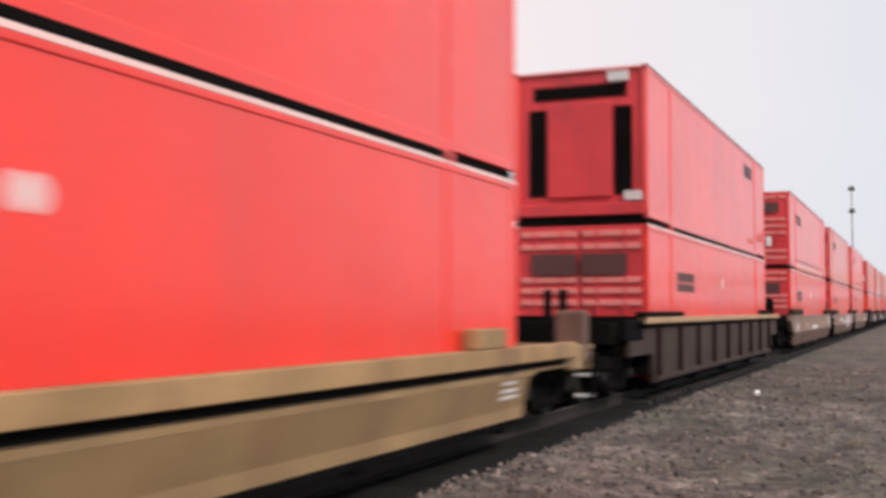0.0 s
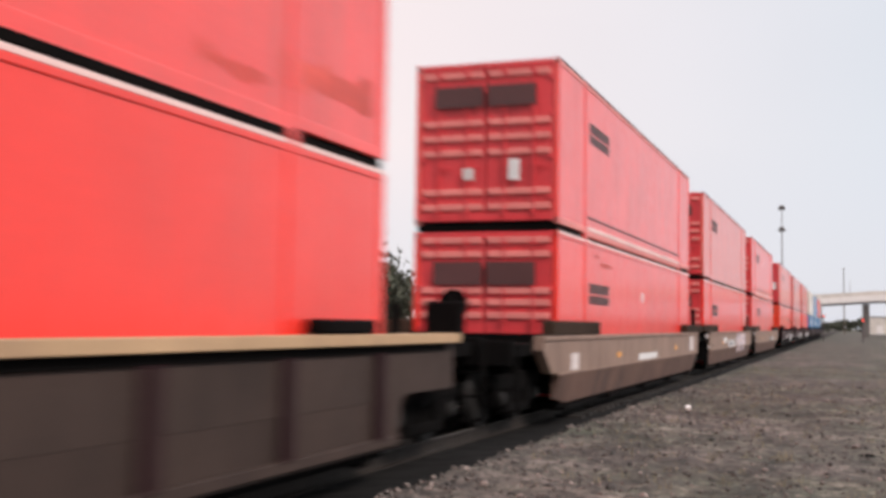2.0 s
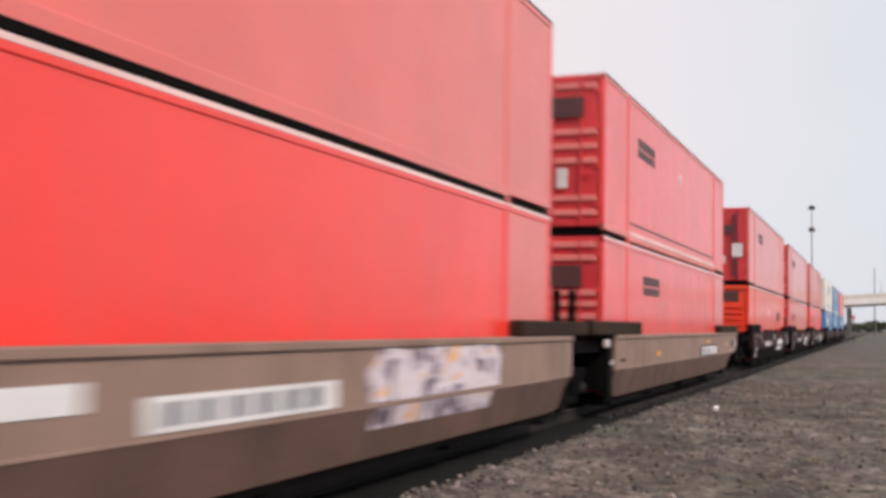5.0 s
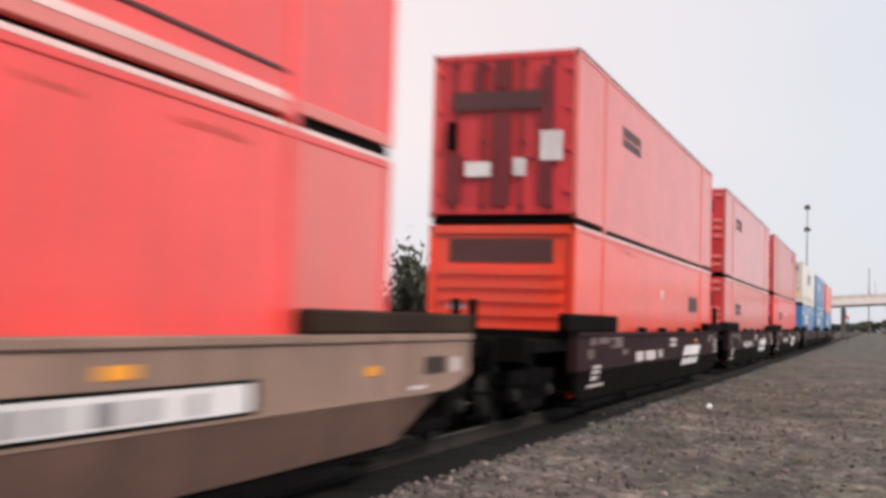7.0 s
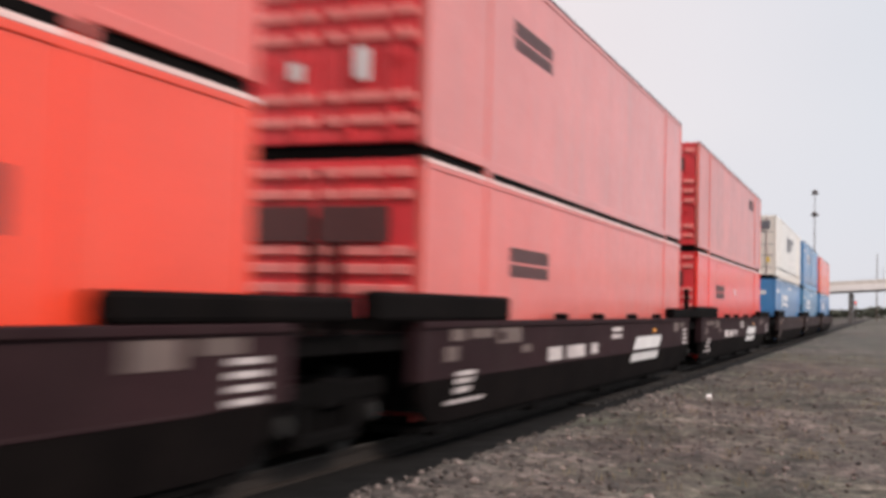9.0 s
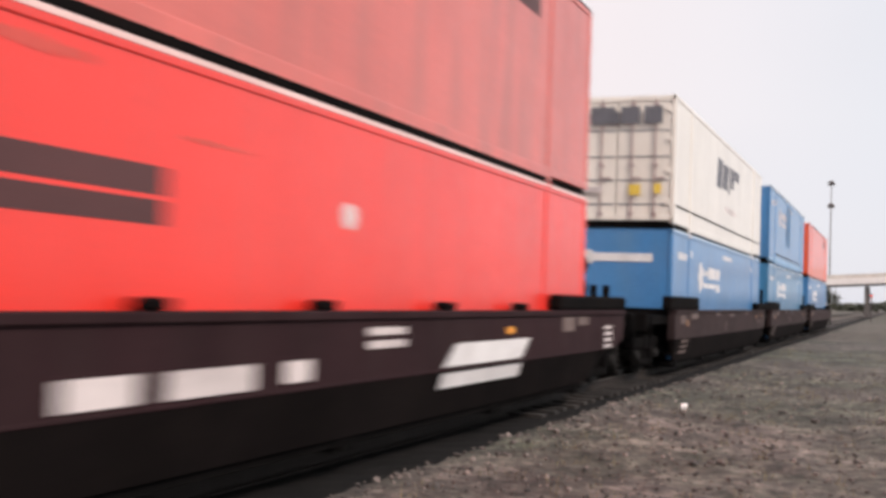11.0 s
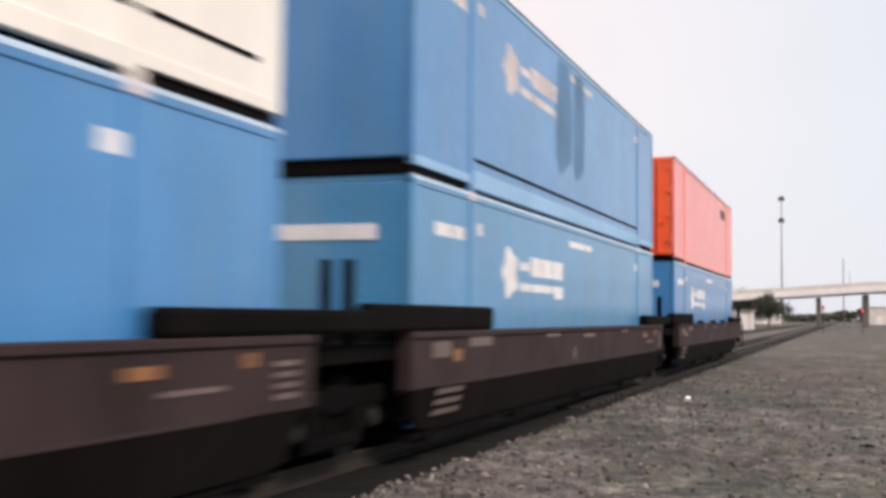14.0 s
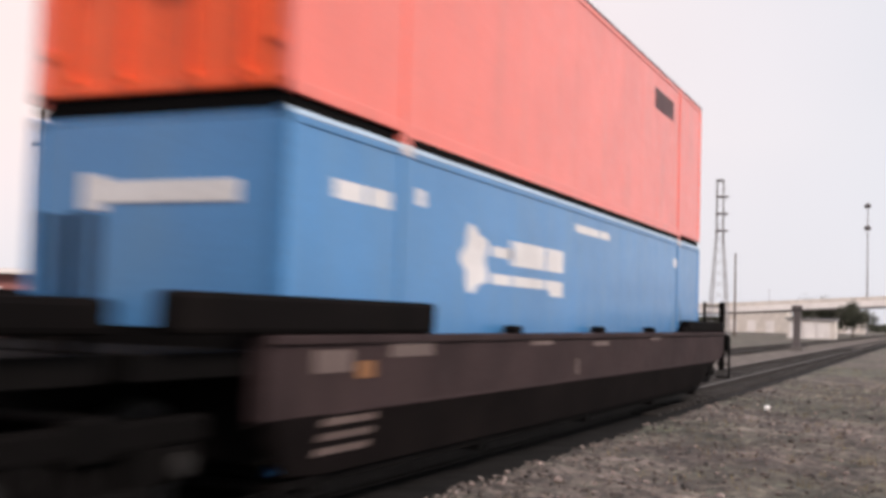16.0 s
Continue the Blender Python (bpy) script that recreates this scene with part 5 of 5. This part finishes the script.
def low_annex():
    ob = thing("shed", pose(-37.0, 40.5, 0, 0, 0, 38), "low pinkish shed with a white roof edge", "shed")
    part("wall", boxes((-4.5, 3.0, -2, 2, -0.2, 2.9)), "brick", ob)
    part("roof", boxes((-4.8, 3.3, -2.4, 2.3, 2.9, 3.05), bevel=0.02), "roof", ob)
    part("fascia", boxes((-4.8, 3.3, -2.45, -2.404, 2.86, 3.08)), "trim", ob)
    for x in (-3.2, -1.0, 1.2):
        w = part("window", boxes((x - 0.4, x + 0.4, -2.03, -2.004, 1.2, 2.2)), "pane", ob)
        part("window_frame", boxes((x - 0.46, x + 0.46, -2.05, -2.031, 2.201, 2.27), (x - 0.46, x + 0.46, -2.05, -2.031, 1.13, 1.199)), "trim", w)


low_annex()


def station_platform():
    ob = thing("station_platform", pose(-16.0, 0, 0), "low station platform with a pale worn edge", "platform")
    part("platform_wall", boxes((-3.0, -0.06, 4, 31, -0.15, 0.70)), "pierc", ob, "dark platform wall")
    part("paving", boxes((-3.0, -0.301, 4, 31, 0.704, 0.82), bevel=0.01), "ballast", ob)
    for i in range(27):
        part("edge_slab", boxes((-0.30, 0.0, 4.005 + i, 4.995 + i, 0.704, 0.83), bevel=0.012), "trim", ob)


station_platform()


def leaf_mass(name, at, size, count, seed, label, trunk=None):
    """A shrub or tree crown of many small leaves round several clumps."""
    rng = np.random.default_rng(seed)
    ob = thing(name, pose(*at), label, "tree" if trunk else "bush", "trees" if trunk else "bushes")
    if trunk:
        bm = tubes(((0, 0, -0.2), (0.1, 0, trunk), 0.16, 0.1), seg=8)
        for i in range(5):
            a = i * 1.3
            tube(bm, (0.08, 0, trunk * 0.8), (math.cos(a) * size[0] * 0.6, math.sin(a) * size[1] * 0.6, trunk + size[2] * 0.8), 0.07, 0.02, 6)
        part("trunk", bm, "bark", ob)
    z0 = trunk or 0.0
    vs, fs = [], []
    clumps = [(rng.normal(0, 0.42, 3) * size) + (0, 0, z0 + size[2] * 0.75) for _ in range(16)]
    for i in range(count):
        c = clumps[i % 16]
        p = c + rng.normal(0, 0.24, 3) * size
        p[2] = max(p[2], 0.03)
        q = rng.normal(0, 1, 3); q /= np.linalg.norm(q)
        r = np.cross(q, rng.normal(0, 1, 3)); r /= np.linalg.norm(r)
        s = 0.09 + 0.12 * rng.random()
        n = len(vs)
        vs += [tuple(p - q * s), tuple(p + r * s * 0.5), tuple(p + q * s), tuple(p - r * s * 0.5)]
        fs.append((n, n + 1, n + 2, n + 3))
    me = bpy.data.meshes.new("crown")
    me.from_pydata(vs, [], fs)
    me.materials.append(M["leaf"])
    cr = new("crown", me)
    cr.parent = ob


leaf_mass("bush", (-19.5, 34.5, 0), (1.6, 1.4, 1.5), 1800, 1, "dark bush beside the station")
leaf_mass("bush", (-31.5, 33.5, 0), (3.0, 1.2, 1.0), 2200, 8, "long dark hedge beyond the tracks")
leaf_mass("tree", (-26.0, 255, 0), (3.2, 3.0, 2.6), 7000, 9, "small dull green tree near the overpass", 2.0)
leaf_mass("tree", (-12.4, 190, 0), (2.1, 2.1, 2.1), 7000, 3, "small dull green tree near the overpass", 1.6)
leaf_mass("tree", (-20.0, 230, 0), (2.8, 2.8, 2.4), 7000, 4, "small dull green tree near the overpass", 2.6)
leaf_mass("tree", (-19.0, 46.2, 0), (1.5, 1.5, 1.9), 3000, 7, "dark round tree beyond the tracks", 1.5)


def shed_row():
    for x, y, w, h, d, lab in ((-15.6, 160, 6.2, 2.5, 4, "low white shed beyond the tracks"), (-36.0, 250, 14, 5.0, 9, "pale flat-roofed shed near the overpass"),
                               (-26.0, 330, 16, 6.0, 9, "distant pale shed beyond the overpass"), (14.0, 360, 18, 5.0, 9, "distant grey shed beyond the overpass")):
        ob = thing("storage_shed", pose(x, y, 0), lab, "shed", "pale sheds")
        part("wall", boxes((-w / 2, w / 2, -d / 2, d / 2, -0.2, h)), "shed", ob)
        part("roof", boxes((-w / 2 - 0.2, w / 2 + 0.2, -d / 2 - 0.2, d / 2 + 0.2, h, h + 0.25), bevel=0.03), "pole", ob)
        for i in range(3):
            xx = -w / 2 + (i + 0.7) * w / 3.6
            part("door", boxes((xx - 0.9, xx + 0.9, -d / 2 - 0.03, -d / 2 - 0.004, 0, min(2.6, h - 0.4))), "concrete", ob)


shed_row()


def signal_post(x, y, z):
    ob = thing("signal_post", pose(x, y, 0), "dark railway signal post showing a red light", "signal", "red signals")
    part("post", tubes(((0, 0, -0.2), (0, 0, z), 0.07), seg=10), "girder", ob)
    part("head", boxes((-0.15, 0.15, -0.08, 0.1, z - 0.1, z + 0.3), bevel=0.03), "black", ob)
    part("lens", tubes(((0, -0.12, z + 0.1), (0, -0.08, z + 0.1), 0.1), seg=14), "redlens", ob, "glowing red lens")


signal_post(1.4, 130, 2.4)
signal_post(-2.9, 140, 2.9)


def treeline():
    rng = np.random.default_rng(12)
    vs, fs = [], []
    for i in range(9000):
        x = rng.uniform(-420, 160)
        h = 5 + 3.5 * noise.noise((x * 0.02, 0, 0)) + 2 * noise.noise((x * 0.11, 4, 0))
        p = np.array((x, 560 + rng.uniform(-12, 12), max(0.2, h * rng.random() ** 0.6)))
        q = rng.normal(0, 1, 3); q /= np.linalg.norm(q)
        r = np.cross(q, rng.normal(0, 1, 3)); r /= np.linalg.norm(r)
        s = 0.9 + 0.9 * rng.random()
        n = len(vs)
        vs += [tuple(p - q * s), tuple(p + r * s * 0.6), tuple(p + q * s), tuple(p - r * s * 0.6)]
        fs.append((n, n + 1, n + 2, n + 3))
    me = bpy.data.meshes.new("far_trees")
    me.from_pydata(vs, [], fs)
    me.materials.append(M["leaf"])
    tagged(new("far_trees", me), "far dull green line of trees on the horizon", "trees", kind="stuff")


treeline()


# ---------------------------------------------------------------- what moves
def motions():
    """The whole train rolls along the rails; its wheels turn with it."""
    for ob, y, z in moving:
        walk(ob, [(t, pose(TRACK_X, s + y, z)) for t, s in enumerate(RUN)])
    steps = 480
    spots = np.interp(np.arange(steps + 1) / 30, range(17), RUN)
    for ws in wheelsets:
        y = ws.location.y
        walk(ws, [(i / 30, pose(0, y, 0.525, math.degrees((spots[i] - spots[0]) / 0.425))) for i in range(steps + 1)])


motions()
